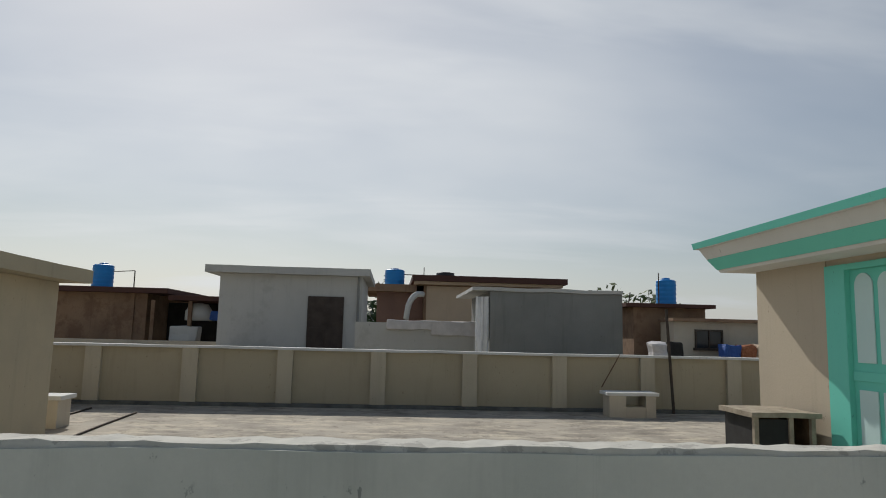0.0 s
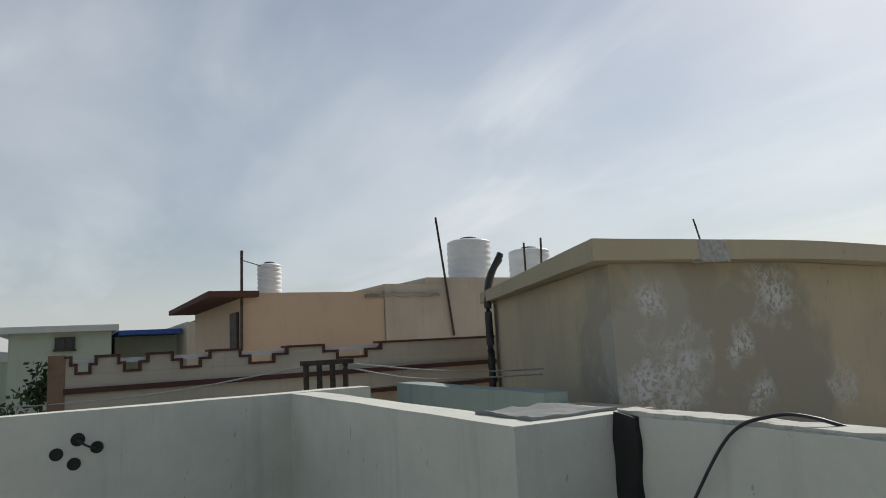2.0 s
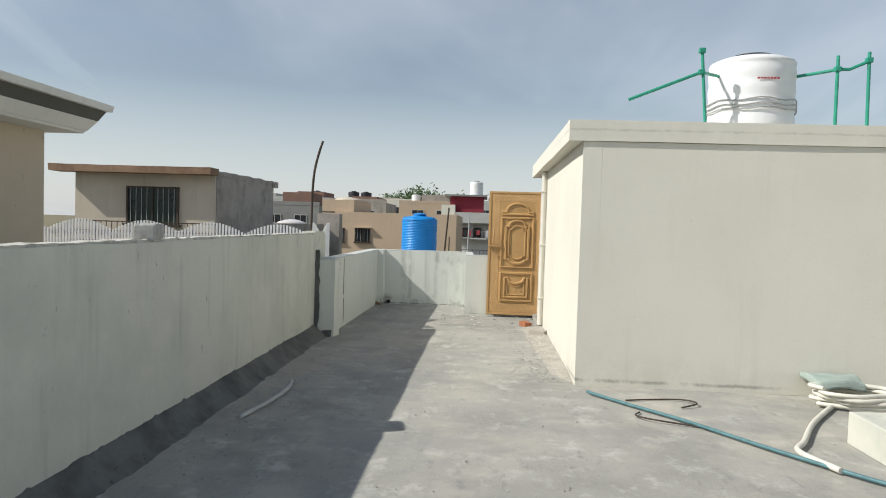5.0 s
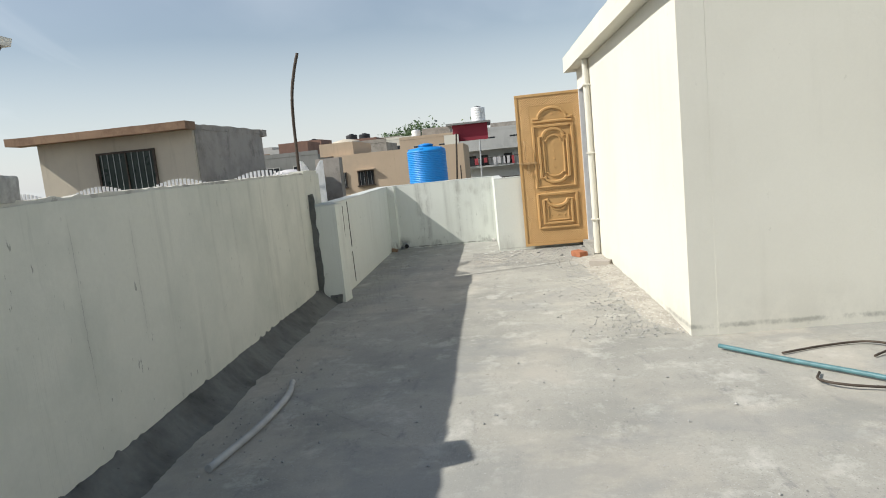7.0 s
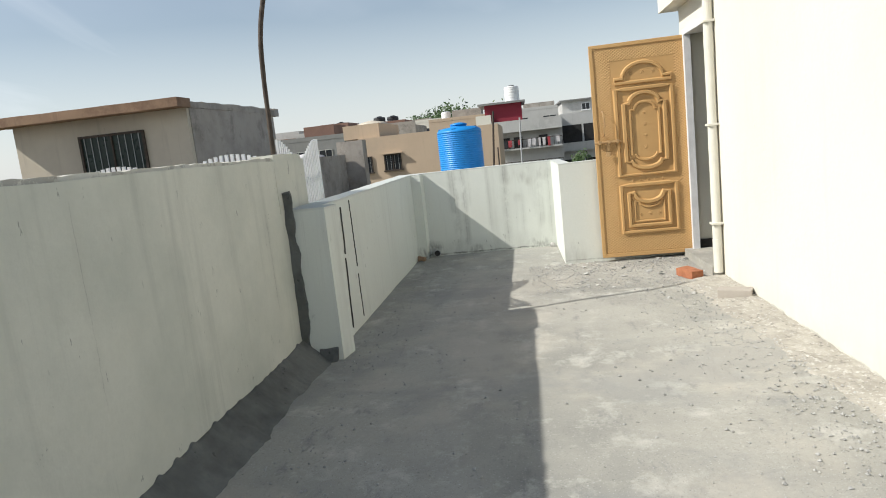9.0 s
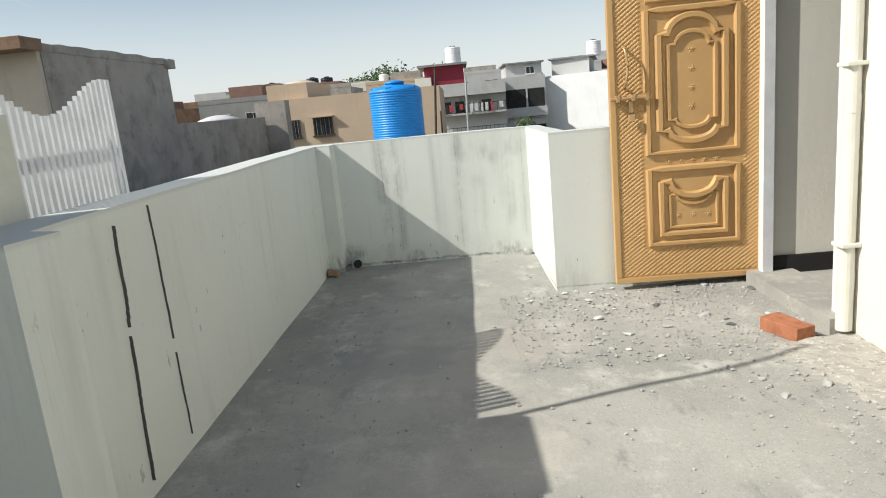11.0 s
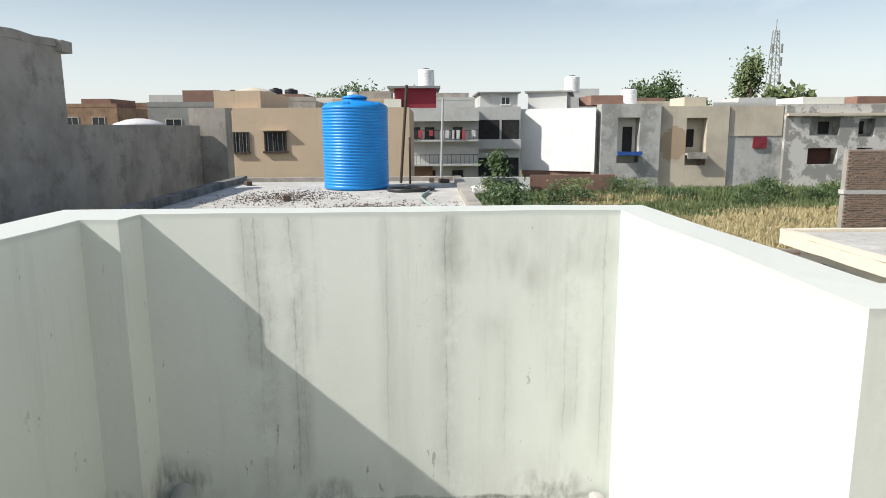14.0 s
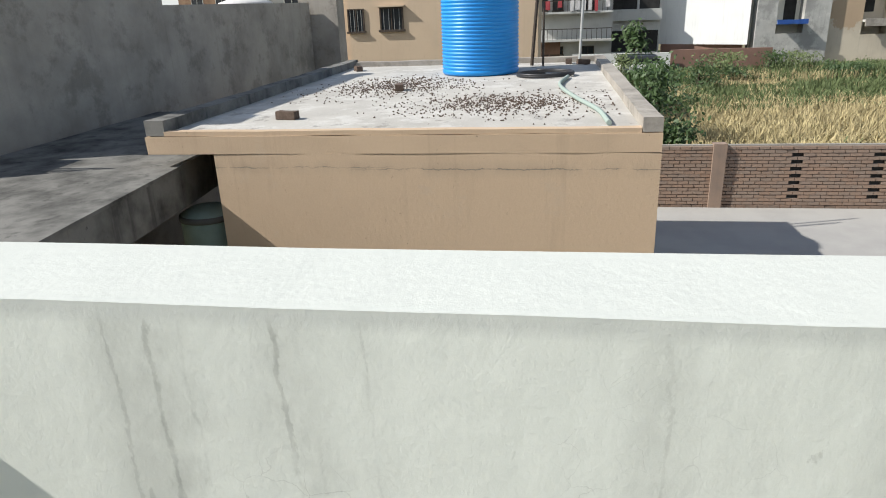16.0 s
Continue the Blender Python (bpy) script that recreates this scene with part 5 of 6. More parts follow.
for z0, rows in ((GZ + 0.04, 22), (-1.43, 21)):
    for r in range(rows):
        yy = -16.64 - (0.12 if r % 2 else 0)
        while yy > -21.5:
            box(stack, 39.95 - rng.uniform(0, 0.03), 40.001, yy, yy + 0.222, z0 + r * 0.08, z0 + r * 0.08 + 0.062)
            yy -= 0.237
tagged(part("brickwork", stack, YARDBRICK, rb), kind="stuff")

# low cream room beside the yard
lr = thing("yard_room", "low cream-painted room with a flat concrete roof beside the yard", "house")
part("wall", B(15.6, 22.0, -9.0, -4.36, GZ, -0.60), HOUSEW, lr)
part("roof_slab", rough_up(B(15.4, 22.2, -9.2, -4.1, -0.599, -0.42), 0.4, 0.01, 12), CREAMSLAB, lr, "cream slab edge")
part("roof_screed", rough_up(B(15.5, 22.05, -9.1, -4.25, -0.419, -0.405), 0.4, 0.004, 13), ROOFGREY, lr)
part("rim", rough_up(B(22.06, 22.2, -9.2, -4.1, -0.419, -0.36), 0.3, 0.01, 14), CREAMSLAB, lr)
part("rim", rough_up(B(15.4, 22.055, -4.24, -4.1, -0.419, -0.37), 0.3, 0.01, 15), CREAMSLAB, lr)
part("vent_slot", B(20.3, 21.4, -4.359, -4.34, -0.86, -0.78), DARK, lr, "dark narrow vent")

# houses over the field
def far_house(name, label, x, y0, y1, z1, mat, deep=9.0):
    h = thing(name, label, "house")
    part("wall", B(x, x + deep, y0, y1, GZ, z1), mat, h)
    return h


def pierced_front(parent, mat, x0, x1, y0, y1, z0, z1, holes, label=""):
    """A front wall with see-through openings (y0, y1, z0, z1), sorted from low to high, one part a panel."""
    cuts = sorted({y0, y1} | {h[0] for h in holes} | {h[1] for h in holes})
    for a, b in zip(cuts, cuts[1:]):
        lo = z0
        for h in [h for h in holes if h[0] <= a and h[1] >= b]:
            part("facade_panel", B(x0, x1, a, b, lo, h[2]), mat, parent, label)
            lo = h[3]
        part("facade_panel", B(x0, x1, a, b, lo, z1), mat, parent, label)


ap = far_house("apartment_house", "pale three-storey house with balconies, washing and a maroon top room", 60, -2.1, 3.4, 2.65, GREYLT)
part("side_wall", B(59.95, 69, 3.401, 4.6, GZ, 3.3), HOUSEW, ap)
part("top_room", B(61, 67, 0.9, 3.9, 2.66, 4.1), MAROON, ap)
part("top_roof", B(60.6, 67.4, 0.6, 4.4, 4.101, 4.25), GREYPL, ap)
for z in (0.35, -1.35):
    bal = part("balcony", B(58.9, 59.99, -2.0, 3.3, z, z + 0.12), GREYLT, ap)
    part("rail", B(58.9, 58.96, -2.0, 3.3, z + 0.75, z + 0.8), RUST, bal)
    for i in range(18):
        part("baluster", B(58.915, 58.945, -2.0 + i * 0.31, -1.97 + i * 0.31, z + 0.121, z + 0.749), RUST, bal)
part("parapet", B(58.9, 59.99, -2.05, 3.4, 1.75, 2.65), GREYLT, ap)
for u in (2.4, 1.4, -0.6):
    window(ap, "x", 60, u - 0.3, u + 0.3, 0.55, 1.3, 0, RUST)
    window(ap, "x", 60, u - 0.35, u + 0.35, -2.2, -1.75, 0, RUST)
part("brick_panel", B(59.9, 59.99, 1.2, 3.2, GZ, -1.4), BRICKRED, ap)
rng = random.Random(5)
for i in range(13):
    u = -1.8 + i * 0.37
    if rng.random() < 0.8:
        tagged(mesh_ob("washing", rough_up(B(58.84, 58.88, u, u + rng.uniform(0.15, 0.3), 0.45 + rng.uniform(0, 0.3), 1.13), -0.1, 0.02, i, 4), rng.choice((CLOTHW, CLOTHR, CLOTHW, BLACKPL))),
               "washing hung over a balcony rail", "laundry", "washing")
ah = far_house("open_house", "grey house with deep dark open verandas", 61.5, -5.3, -2.101, 2.8, GREYLT, 7)
part("top_room", B(62.5, 68, -5.2, -2.4, 2.81, 3.8), GREYLT, ah)
part("top_roof", B(62.2, 68.2, -5.4, -2.2, 3.801, 3.9), GREYPL, ah)
window(ah, "x", 62.5, -4.6, -4.0, 3.0, 3.5)
for z0, z1 in ((0.1, 1.85), (-2.6, -0.9)):
    for u0, u1 in ((-5.2, -3.9), (-3.75, -2.2)):
        # dark sheet on the solid wall, painted as the veranda's inner shade
        v = part("veranda_shade", B(61.47, 61.498, u0, u1, z0, z1), DARK, ah)
        part("post", B(61.42, 61.469, u1, u1 + 0.12, z0, z1), GREYLT, v)
    part("balcony_front", B(61.0, 61.46, -5.3, -2.11, z0 - 0.35, z0 + 0.35), GREYLT, ah)
wh = thing("white_house", "two-storey house with a bright white blank side wall", "house")
part("side_wall", prism(bmesh.new(), [(60.0, -10.5), (63.2, -4.95), (73, -8), (70, -13)], -1.9, 2.65), BRIGHT, wh, "bright white painted wall")
part("base", prism(bmesh.new(), [(60.6, -10.4), (62.6, -5.6), (71, -8), (69.5, -12.5)], GZ, -1.901), BRICKRED, wh)
part("front_wall", prism(bmesh.new(), [(61.0, -15.2), (61.0, -10.8), (70, -13.02), (70, -17)], GZ, 2.9), HOUSEW, wh)
pierced_front(wh, FARGREY, 59.99, 60.995, -15.2, -10.9, GZ, 2.9, [(-13.7, -12.1, -1.3, 1.95)], "patchy grey rendered front")
part("top_room", prism(bmesh.new(), [(63, -9.0), (64, -6.2), (72, -8.3), (71, -11)], 2.66, 3.9), GREYLT, wh)
part("top_roof", prism(bmesh.new(), [(62.7, -9.3), (63.8, -5.9), (72.2, -8.0), (71, -11.3)], 3.901, 4.02), GREYPL, wh)
part("brick_block", B(62, 66, -13.0, -10.6, 2.91, 3.6), BRICKRED, wh)
part("balcony_door", B(60.96, 60.99, -13.45, -12.75, -0.6, 1.3), DARK, wh)
part("balcony_slab", B(59.5, 60.95, -13.69, -12.11, -0.72, -0.6), FARGREY, wh)
part("sheet", rough_up(B(59.4, 59.48, -13.8, -12.0, -0.72, -0.45), -0.2, 0.04, 2, 2), CLOTHB, wh, "blue plastic sheet over the balcony edge")
tn, tl = TANLT.node_tree.nodes, TANLT.node_tree.links
tb_ = tn["Principled BSDF"]
tl.new(blend(tn, tl, times(tn, tl, blob_mask(tn, tl, [((60.3, -16.35, 0.1), 1.25)], 0.12), 0.85), tb_.inputs["Base Color"].links[0].from_socket, (0.40, 0.29, 0.19)), tb_.inputs["Base Color"])
ch = far_house("cream_house", "two-storey cream house with a round damp patch and a narrow balcony", 61.2, -20.3, -15.21, 2.75, TANLT, 8.0)
pierced_front(ch, TANLT, 60.3, 61.195, -20.3, -15.21, GZ, 2.75, [(-18.7, -17.2, -1.5, 1.9)])
part("balcony_door", B(61.16, 61.19, -18.1, -17.5, -0.2, 1.1), DARK, ch)
part("balcony_slab", B(59.9, 61.15, -18.69, -17.21, -0.75, -0.62), FARGREY, ch)
part("balcony_front", B(59.8, 59.895, -18.69, -17.21, -1.0, -0.55), OLDGREY, ch)
part("stair_block", B(61, 64, -18.8, -17.2, 2.76, 3.4), TANLT, ch)
ph = far_house("peeling_house", "two-storey house with cream upper and grey lower render", 60.5, -24.4, -20.31, 2.75, FARGREY)
part("upper_band", B(60.45, 60.499, -24.3, -20.4, 0.6, 2.75), TANLT, ph)
tagged(mesh_ob("drying_rug", rough_up(B(60.34, 60.44, -23.2, -22.2, -0.3, 0.55), -0.2, 0.04, 3, 2), MAROON), "dark red rug hung on the wall to dry", "rug")
eh = far_house("raw_render_house", "grey house with patchy raw render and dark window holes", 61.1, -33, -24.41, 2.8, FARGREY, 8.0)
pierced_front(eh, MOTTLED, 60.2, 61.095, -33, -24.41, GZ, 2.8, [(-31, -29.8, -1.5, -0.3), (-31, -29.8, 0.5, 1.8), (-28.4, -26.2, -1.5, -0.3), (-28.4, -26.2, 0.6, 1.9)])
for u0, u1 in ((-31, -29.8), (-28.4, -26.2)):
    part("window", B(61.05, 61.09, u0, u1, -1.5, -0.3), BROWNTRIM, eh)
    part("window", B(61.05, 61.09, u0 + 0.3, u0 + 1.1, 0.7, 1.6), DARK, eh)
part("cornice", B(59.9, 60.195, -33, -24.41, 2.0, 2.2), TANLT, eh)
yw = thing("yard_wall", "low brick and white plastered yard wall before the houses", "wall")
part("brick_stretch", B(57.0, 57.25, -11.2, -5.4, GZ, -1.9), BRICKRED, yw)
part("plaster_stretch", B(56.5, 56.75, -5.3, 0.5, GZ, -2.0), CORNICE, yw)
car = thing("parked_car", "white car parked before the yard wall", "car")
bm = B(53.6, 55.2, -4.8, -1.2, GZ + 0.45, GZ + 1.0, bev=0.2)
part("body", bm, CORNICE, car)
part("cabin", B(53.75, 55.05, -4.2, -2.0, GZ + 1.0, GZ + 1.5, bev=0.2), GLASS, car)
for xx in (53.6, 55.05):
    for yv in (-4.1, -1.9):
        part("wheel", cyl(bmesh.new(), (xx, yv, GZ + 0.33), (xx + 0.15, yv, GZ + 0.33), 0.33, 16), BLACKPL, car)

# more roofs behind, between the houses
rng = random.Random(21)
for i, (x, y_, w, d, z, m) in enumerate([(70, 14, 6, 8, 3.6, OLDGREY), (78, 22, 7, 8, 3.9, GREYLT), (62, 19, 6, 7, 2.9, GREYPL), (88, 8, 8, 8, 4.2, TAN), (95, -1, 9, 8, 4.6, GREYLT), (84, 30, 8, 8, 3.7, BROWN),
                                         (75, 33, 6, 8, 3.3, BROWN), (100, 16, 9, 9, 4.8, HOUSEW), (90, -16, 9, 8, 4.4, GREYLT), (110, -30, 12, 8, 4.6, TANLT), (105, -44, 12, 8, 4.2, GREYLT), (100, -58, 14, 8, 3.8, TANLT), (82, -40, 10, 8, 3.2, GREYLT)]):
    h = thing("distant_house", "distant flat-roofed plastered house", "house", "distant houses")
    part("wall", B(x, x + d, y_ - w / 2, y_ + w / 2, GZ, z), m, h)
    part("roof_room", B(x + 1.5, x + d - 1, y_ - w * 0.3, y_ + w * 0.15, z + 0.001, z + rng.uniform(0.5, 1.4)), rng.choice((GREYLT, OLDGREY, HOUSEW, BRICKRED)), h)
    part("parapet", B(x - 0.02, x + 0.2, y_ - w / 2, y_ + w / 2, z + 0.001, z + 0.35), m, h)
    for q in range(2):
        window(h, "x", x, y_ - w * 0.3 + q * w * 0.4, y_ - w * 0.12 + q * w * 0.4, z - 2.0, z - 0.9, 0, GREYLT)
for i, (x, y_, z, m) in enumerate([(66, -10.0, 4.02, WHITETANK), (64, -14.0, 2.9, WHITETANK), (62.0, 1.6, 4.25, WHITETANK), (92, 7.4, 4.2, WHITETANK), (92, 8.8, 4.2, WHITETANK), (91, 10.1, 4.2, WHITETANK), (75, 14, 3.6, BLACKPL), (74, 15.2, 3.6, BLACKPL), (82, 21.3, 3.9, BLACKPL)]):
    water_tank("distant_water_tank", "plastic water tank on a distant roof", x, y_, z + 0.01, 0.6, 1.3, m, 5, 0.4)
tw = thing("lattice_mast", "tall grey lattice telephone mast with antennas", "mast")
for sx, sy in ((-1, -1), (1, -1), (1, 1), (-1, 1)):
    part("leg", cyl(bmesh.new(), (200 + 2 * sx, -94.5 + 2 * sy, GZ), (200 + 0.6 * sx, -94.5 + 0.6 * sy, 27), 0.13, 6), GREYPL, tw)
for i in range(14):
    z = 2 + i * 1.8
    s = 2 - 1.4 * (z - GZ) / 30
    s2 = 2 - 1.4 * (z + 1.8 - GZ) / 30
    for a, b in (((-s, -s), (-s2, s2)), ((-s, s), (-s2, -s2)), ((-s, s), (s2, s2)), ((-s, -s), (s2, -s2))):
        part("brace", cyl(bmesh.new(), (200 + a[0], -94.5 + a[1], z), (200 + b[0], -94.5 + b[1], z + 1.8), 0.07, 5), GREYPL, tw)
for z in (13, 17.5, 21):
    for q in (-1, 1):
        part("antenna", B(198.6, 199.0, -94.75 + q * 1.3, -94.25 + q * 1.3, z, z + 2.4), GREYPL, tw)
part("spike", cyl(bmesh.new(), (200, -94.5, 27), (200, -94.5, 30), 0.1, 5), GREYPL, tw)


def tree(x, y_, z, h, r, seed, mat=LEAF, leaves=900, leaf=0.22, label="leafy green tree", crown0=0.3):
    rg = random.Random(seed)
    t = thing("tree", label, "tree")
    bm = bmesh.new()
    cyl(bm, (x, y_, z), (x + rg.uniform(-.1, .1) * h, y_, z + h * 0.7), h * 0.035, 8, h * 0.012)
    tips = []
    for i in range(9):
        a, zz = rg.uniform(0, 6.28), z + h * rg.uniform(crown0, 0.8)
        tip = Vector((x + r * rg.uniform(.4, .8) * math.cos(a), y_ + r * rg.uniform(.4, .8) * math.sin(a), min(zz + h * rg.uniform(.05, .2), z + h * .92)))
        cyl(bm, (x, y_, zz - h * 0.08), tip, h * 0.012, 6, h * 0.004)
        tips.append(tip)
    tips += [Vector((x, y_, z + h * 0.9)), Vector((x, y_, z + h * 0.7))]
    part("trunk", bm, BARK, t)
    vs, fs = [], []
    for i in range(leaves):
        c = rg.choice(tips) + Vector((rg.gauss(0, r * .24), rg.gauss(0, r * .24), rg.gauss(0, h * .075)))
        u = Vector((rg.gauss(0, 1), rg.gauss(0, 1), rg.gauss(0, 1))).normalized()
        v = u.orthogonal().normalized()
        s = leaf * rg.uniform(.6, 1.4)
        k = len(vs)
        vs += [c - u * s, c + v * s * .5, c + u * s, c - v * s * .5]
        fs.append((k, k + 1, k + 2, k + 3))
    me = bpy.data.meshes.new("crown")
    me.from_pydata([tuple(v) for v in vs], [], fs)
    me.materials.append(mat)
    ob = new("crown", me)
    ob.parent = t
    return t


tree(120, -49.8, GZ, 15, 2.6, 1, LEAFDRY, 2200, 0.26, "tall thin roadside tree", 0.55)
tree(120, -36.5, GZ, 12.5, 3.2, 2, LEAF, 2200, 0.28, "dark green tree behind the houses", 0.4)
tree(118, -32, GZ, 11, 2.8, 3, LEAF, 2000, 0.28, "dark green tree behind the houses", 0.4)
tree(121, -42, GZ, 9, 3, 4, LEAF, 2000, 0.28, "low green tree behind the houses", 0.4)
tree(130, -62, GZ, 11, 4, 5, LEAFDRY, 700, 0.6, "dusty green tree on the horizon", 0.4)
tree(110, 10.5, GZ, 10, 3.5, 6, LEAF, 2200, 0.28, "green tree behind the tan house", 0.4)
tree(112, 15, GZ, 9.5, 3, 7, LEAF, 2000, 0.28, "green tree behind the tan house", 0.4)
tree(115, 4, GZ, 9.5, 4, 8, LEAFDRY, 2000, 0.28, "dusty tree between distant roofs", 0.4)
tree(140, -10, GZ, 10, 5, 9, LEAF, 600, 0.6, "tree line above distant roofs", 0.4)
tree(31.5, -0.6, GZ, 2.9, 1.2, 10, LEAF, 4500, 0.065, "dense dark bush at the field edge", 0.2)
tree(36, -1.6, GZ, 2.4, 1.3, 11, LEAF, 2600, 0.06, "dense dark bush at the field edge", 0.2)
tree(57.5, -3.3, GZ, 3.0, 1.1, 12, LEAF, 500, 0.16, "small tree by the open verandas", 0.2)

rng = random.Random(17)
for i in range(16):
    tree(rng.uniform(50, 56.5), -2.5 - i * 1.55 + rng.uniform(-0.6, 0.6), GZ - 0.3, rng.uniform(1.1, 2.0), rng.uniform(0.8, 1.5), 40 + i, LEAF if i % 3 else LEAFDRY, 900, 0.07, "low green bush along the far edge of the field", 0.15)

# grass of the field: straw in the middle, green at the far edge
for nm, m, k, lab in (("dry_grass", STRAW, 80000, "dry straw-coloured grass in the field"), ("green_weeds", LEAFDRY, 70000, "green weeds growing in the field")):
    rg = random.Random(31)
    vs, fs = [], []
    n_ = 0
    while n_ < k:
        x = rg.uniform(29.0, 59)
        y_ = rg.uniform(-42, 1.0) * (x / 57)
        g = noise.noise(Vector((x * 0.16, y_ * 0.1, 2))) + 0.5 * noise.noise(Vector((x * 0.6, y_ * 0.4, 7))) + (x - 47) * 0.06
        if (g > rg.uniform(-0.25, 0.25)) != (nm == "green_weeds"):
            continue
        n_ += 1
        far = x > 52
        h = rg.uniform(0.10, 0.34) * (1 + 0.8 * max(0.0, noise.noise(Vector((x * 0.5, y_ * 0.35, 5))))) * (1.8 if far else 1)
        a = rg.uniform(0, 3.14)
        w = rg.uniform(0.012, 0.035) * (1.5 if nm == "green_weeds" else 1)
        dx, dy, lx, ly = w * math.cos(a), w * math.sin(a), rg.gauss(0, 0.14), rg.gauss(0, 0.14)
        q = len(vs)
        vs += [(x - dx, y_ - dy, GZ), (x + dx, y_ + dy, GZ), (x + lx + dx * .3, y_ + ly + dy * .3, GZ + h), (x + lx - dx * .3, y_ + ly - dy * .3, GZ + h)]
        fs.append((q, q + 1, q + 2, q + 3))
    me = bpy.data.meshes.new(nm)
    me.from_pydata(vs, [], fs)
    me.materials.append(m)
    tagged(new(nm, me), lab, "grass", "", "stuff")

# ---- roofs beyond the beige parapet ----
ra = thing("grey_roof_room", "pale grey rendered roof room with a dark door", "roof room")
part("wall", B(-4.45, -0.5, 20, 24, GZ, 3.2), GREYLT, ra)
part("roof_slab", rough_up(B(-4.8, -0.28, 19.7, 24.3, 3.201, 3.4), 0.6, 0.012, 3), GREYLT, ra)
da = part("door", B(-2.0, -1.0, 19.96, 19.999, 1.1, 2.62), DARKDOOR, ra, "dark brown door")
for u in (-1.93, -1.45):
    for z0, z1 in ((1.2, 1.75), (1.85, 2.5)):
        part("door_panel", B(u, u + 0.4, 19.945, 19.959, z0, z1, bev=0.004), DARKDOOR, da)
part("downpipe", cyl(bmesh.new(), (-0.6, 19.93, 1), (-0.6, 19.93, 3.2), 0.035, 8), GREYPL, ra)
gb = thing("cement_roof_box", "dark grey cement rendered stair box with a white steel door", "roof room")
part("wall", rough_up(B(2.5, 5.45, 15.5, 19, GZ, 2.62), 0.7, 0.015, 5), GREYPL, gb)
part("roof_slab", rough_up(B(2.1, 5.45, 15.45, 19.1, 2.621, 2.70), 0.4, 0.02, 6), GREYLT, gb)
part("side_door", prism(bmesh.new(), [(2.25, 15.8), (2.3, 15.78), (2.48, 15.55), (2.44, 15.52)], 1.0, 2.5), WHITEMETAL, gb, "white corrugated sheet door")
for u in (2.2, 2.32, 2.4):
    part("door_rib", B(u, u + 0.04, 15.6, 15.66, 1.0, 2.5), WHITEMETAL, gb)
setting("wall_row_behind", B(-0.5, 2.45, 17.05, 17.2, GZ, 1.9), GREYLT, "pale rendered parapet of the next roof", "wall")
for x0, x1, z0 in ((0.25, 1.45, 1.74), (1.3, 2.4, 1.62)):
    tagged(mesh_ob("bed_sheet", rough_up(B(x0, x1, 16.96, 17.26, z0, 1.96, bev=0.02), -0.15, 0.03, x0, 3), CLOTHW), "pale bed sheet laid over a parapet to dry", "sheet", "drying sheets")
ob_ = thing("brown_roof_house", "tan and brick-red rooftop house with dark slab edges", "house")
part("wall", B(1.6, 7.1, 28, 33, GZ, 3.6), BROWN, ob_)
part("front_panel", B(1.7, 7.0, 27.95, 27.999, 1.8, 3.55), TAN, ob_)
part("roof_slab", B(1.1, 7.35, 27.4, 33.5, 3.72, 3.95), BROWNTRIM, ob_)
part("eave", B(1.2, 7.2, 27.6, 33.3, 3.601, 3.719), TAN, ob_)
part("wing", B(-0.3, 1.59, 28.6, 33, GZ, 3.3), BRICKRED, ob_)
part("wing_slab", B(-0.8, 1.3, 28.1, 33, 3.301, 3.6), BROWN, ob_)
bm = bmesh.new()
tube(bm, curve_pts([(0.9, 27.7, 2.2), (1.0, 27.5, 2.8), (1.25, 27.5, 3.15), (1.55, 27.7, 3.2)]), 0.12, 8)
part("awning", bm, CORNICE, ob_, "white curved awning edge")
rr = thing("brick_roof_room", "brown rooftop room with a dark slab beside the parapet", "roof room")
part("wall", B(8.8, 11.4, 24, 28, GZ, 2.75), BROWN, rr)
part("roof_slab", B(8.4, 11.6, 23.6, 28.3, 2.751, 2.88), BROWNTRIM, rr)
part("lower_wall", B(9.6, 16, 22.5, 23.59, GZ, 2.25), TANLT, rr)
part("lower_slab", B(9.5, 16.1, 22.3, 23.595, 2.251, 2.36), BROWN, rr)
window(rr, "y", 22.5, 10.35, 11.2, 1.4, 1.95, 0, RUST)
ll = thing("old_brown_house", "long old brown rooftop house with stained walls and open sheds", "house")
part("wall", B(-12.5, -7.8, 24, 29, GZ, 2.75), BROWN, ll)
part("front_panel", B(-10.3, -8.2, 23.95, 23.999, 1.0, 2.75), BROWN, ll)
part("roof_slab", B(-12.8, -7.0, 23.5, 29, 2.751, 2.92), BROWNTRIM, ll)
part("shed_roof", B(-7.0, -4.5, 23.6, 29, 2.55, 2.7), BROWNTRIM, ll)
part("shed_back", B(-7.75, -4.6, 26, 26.2, GZ, 2.54), DARK, ll)
for x in (-7.6, -6.4, -5.2):
    part("shed_post", B(x, x + 0.12, 23.8, 23.92, GZ, 2.54), BROWN, ll)
part("cooler", lathe(bmesh.new(), [(0.45, 1.9), (0.45, 2.2), (0.3, 2.45), (0.05, 2.5)], -6.2, 24.4, 16), CORNICE, ll, "pale rounded tank under the shed")
for x0, m in ((-5.6, CLOTHB), (-6.9, CORNICE)):
    part("tarpaulin", rough_up(B(x0, x0 + 0.9, 23.6, 24.1, 1.9 if m is CLOTHB else 1.2, 2.2 if m is CLOTHB else 1.7, bev=0.05), -0.2, 0.06, x0, 3), m, ll)
setting("wall_row_far", B(-30, -4.6, 22, 22.2, GZ, 1.25), TANLT, "low rendered parapets of the next row", "wall")
water_tank("blue_water_tank", "small blue plastic water tank on an old brown roof", -9.55, 24.6, 2.93, 0.34, 0.85, BLUETANK, 5, 0.4, BLUETANK)
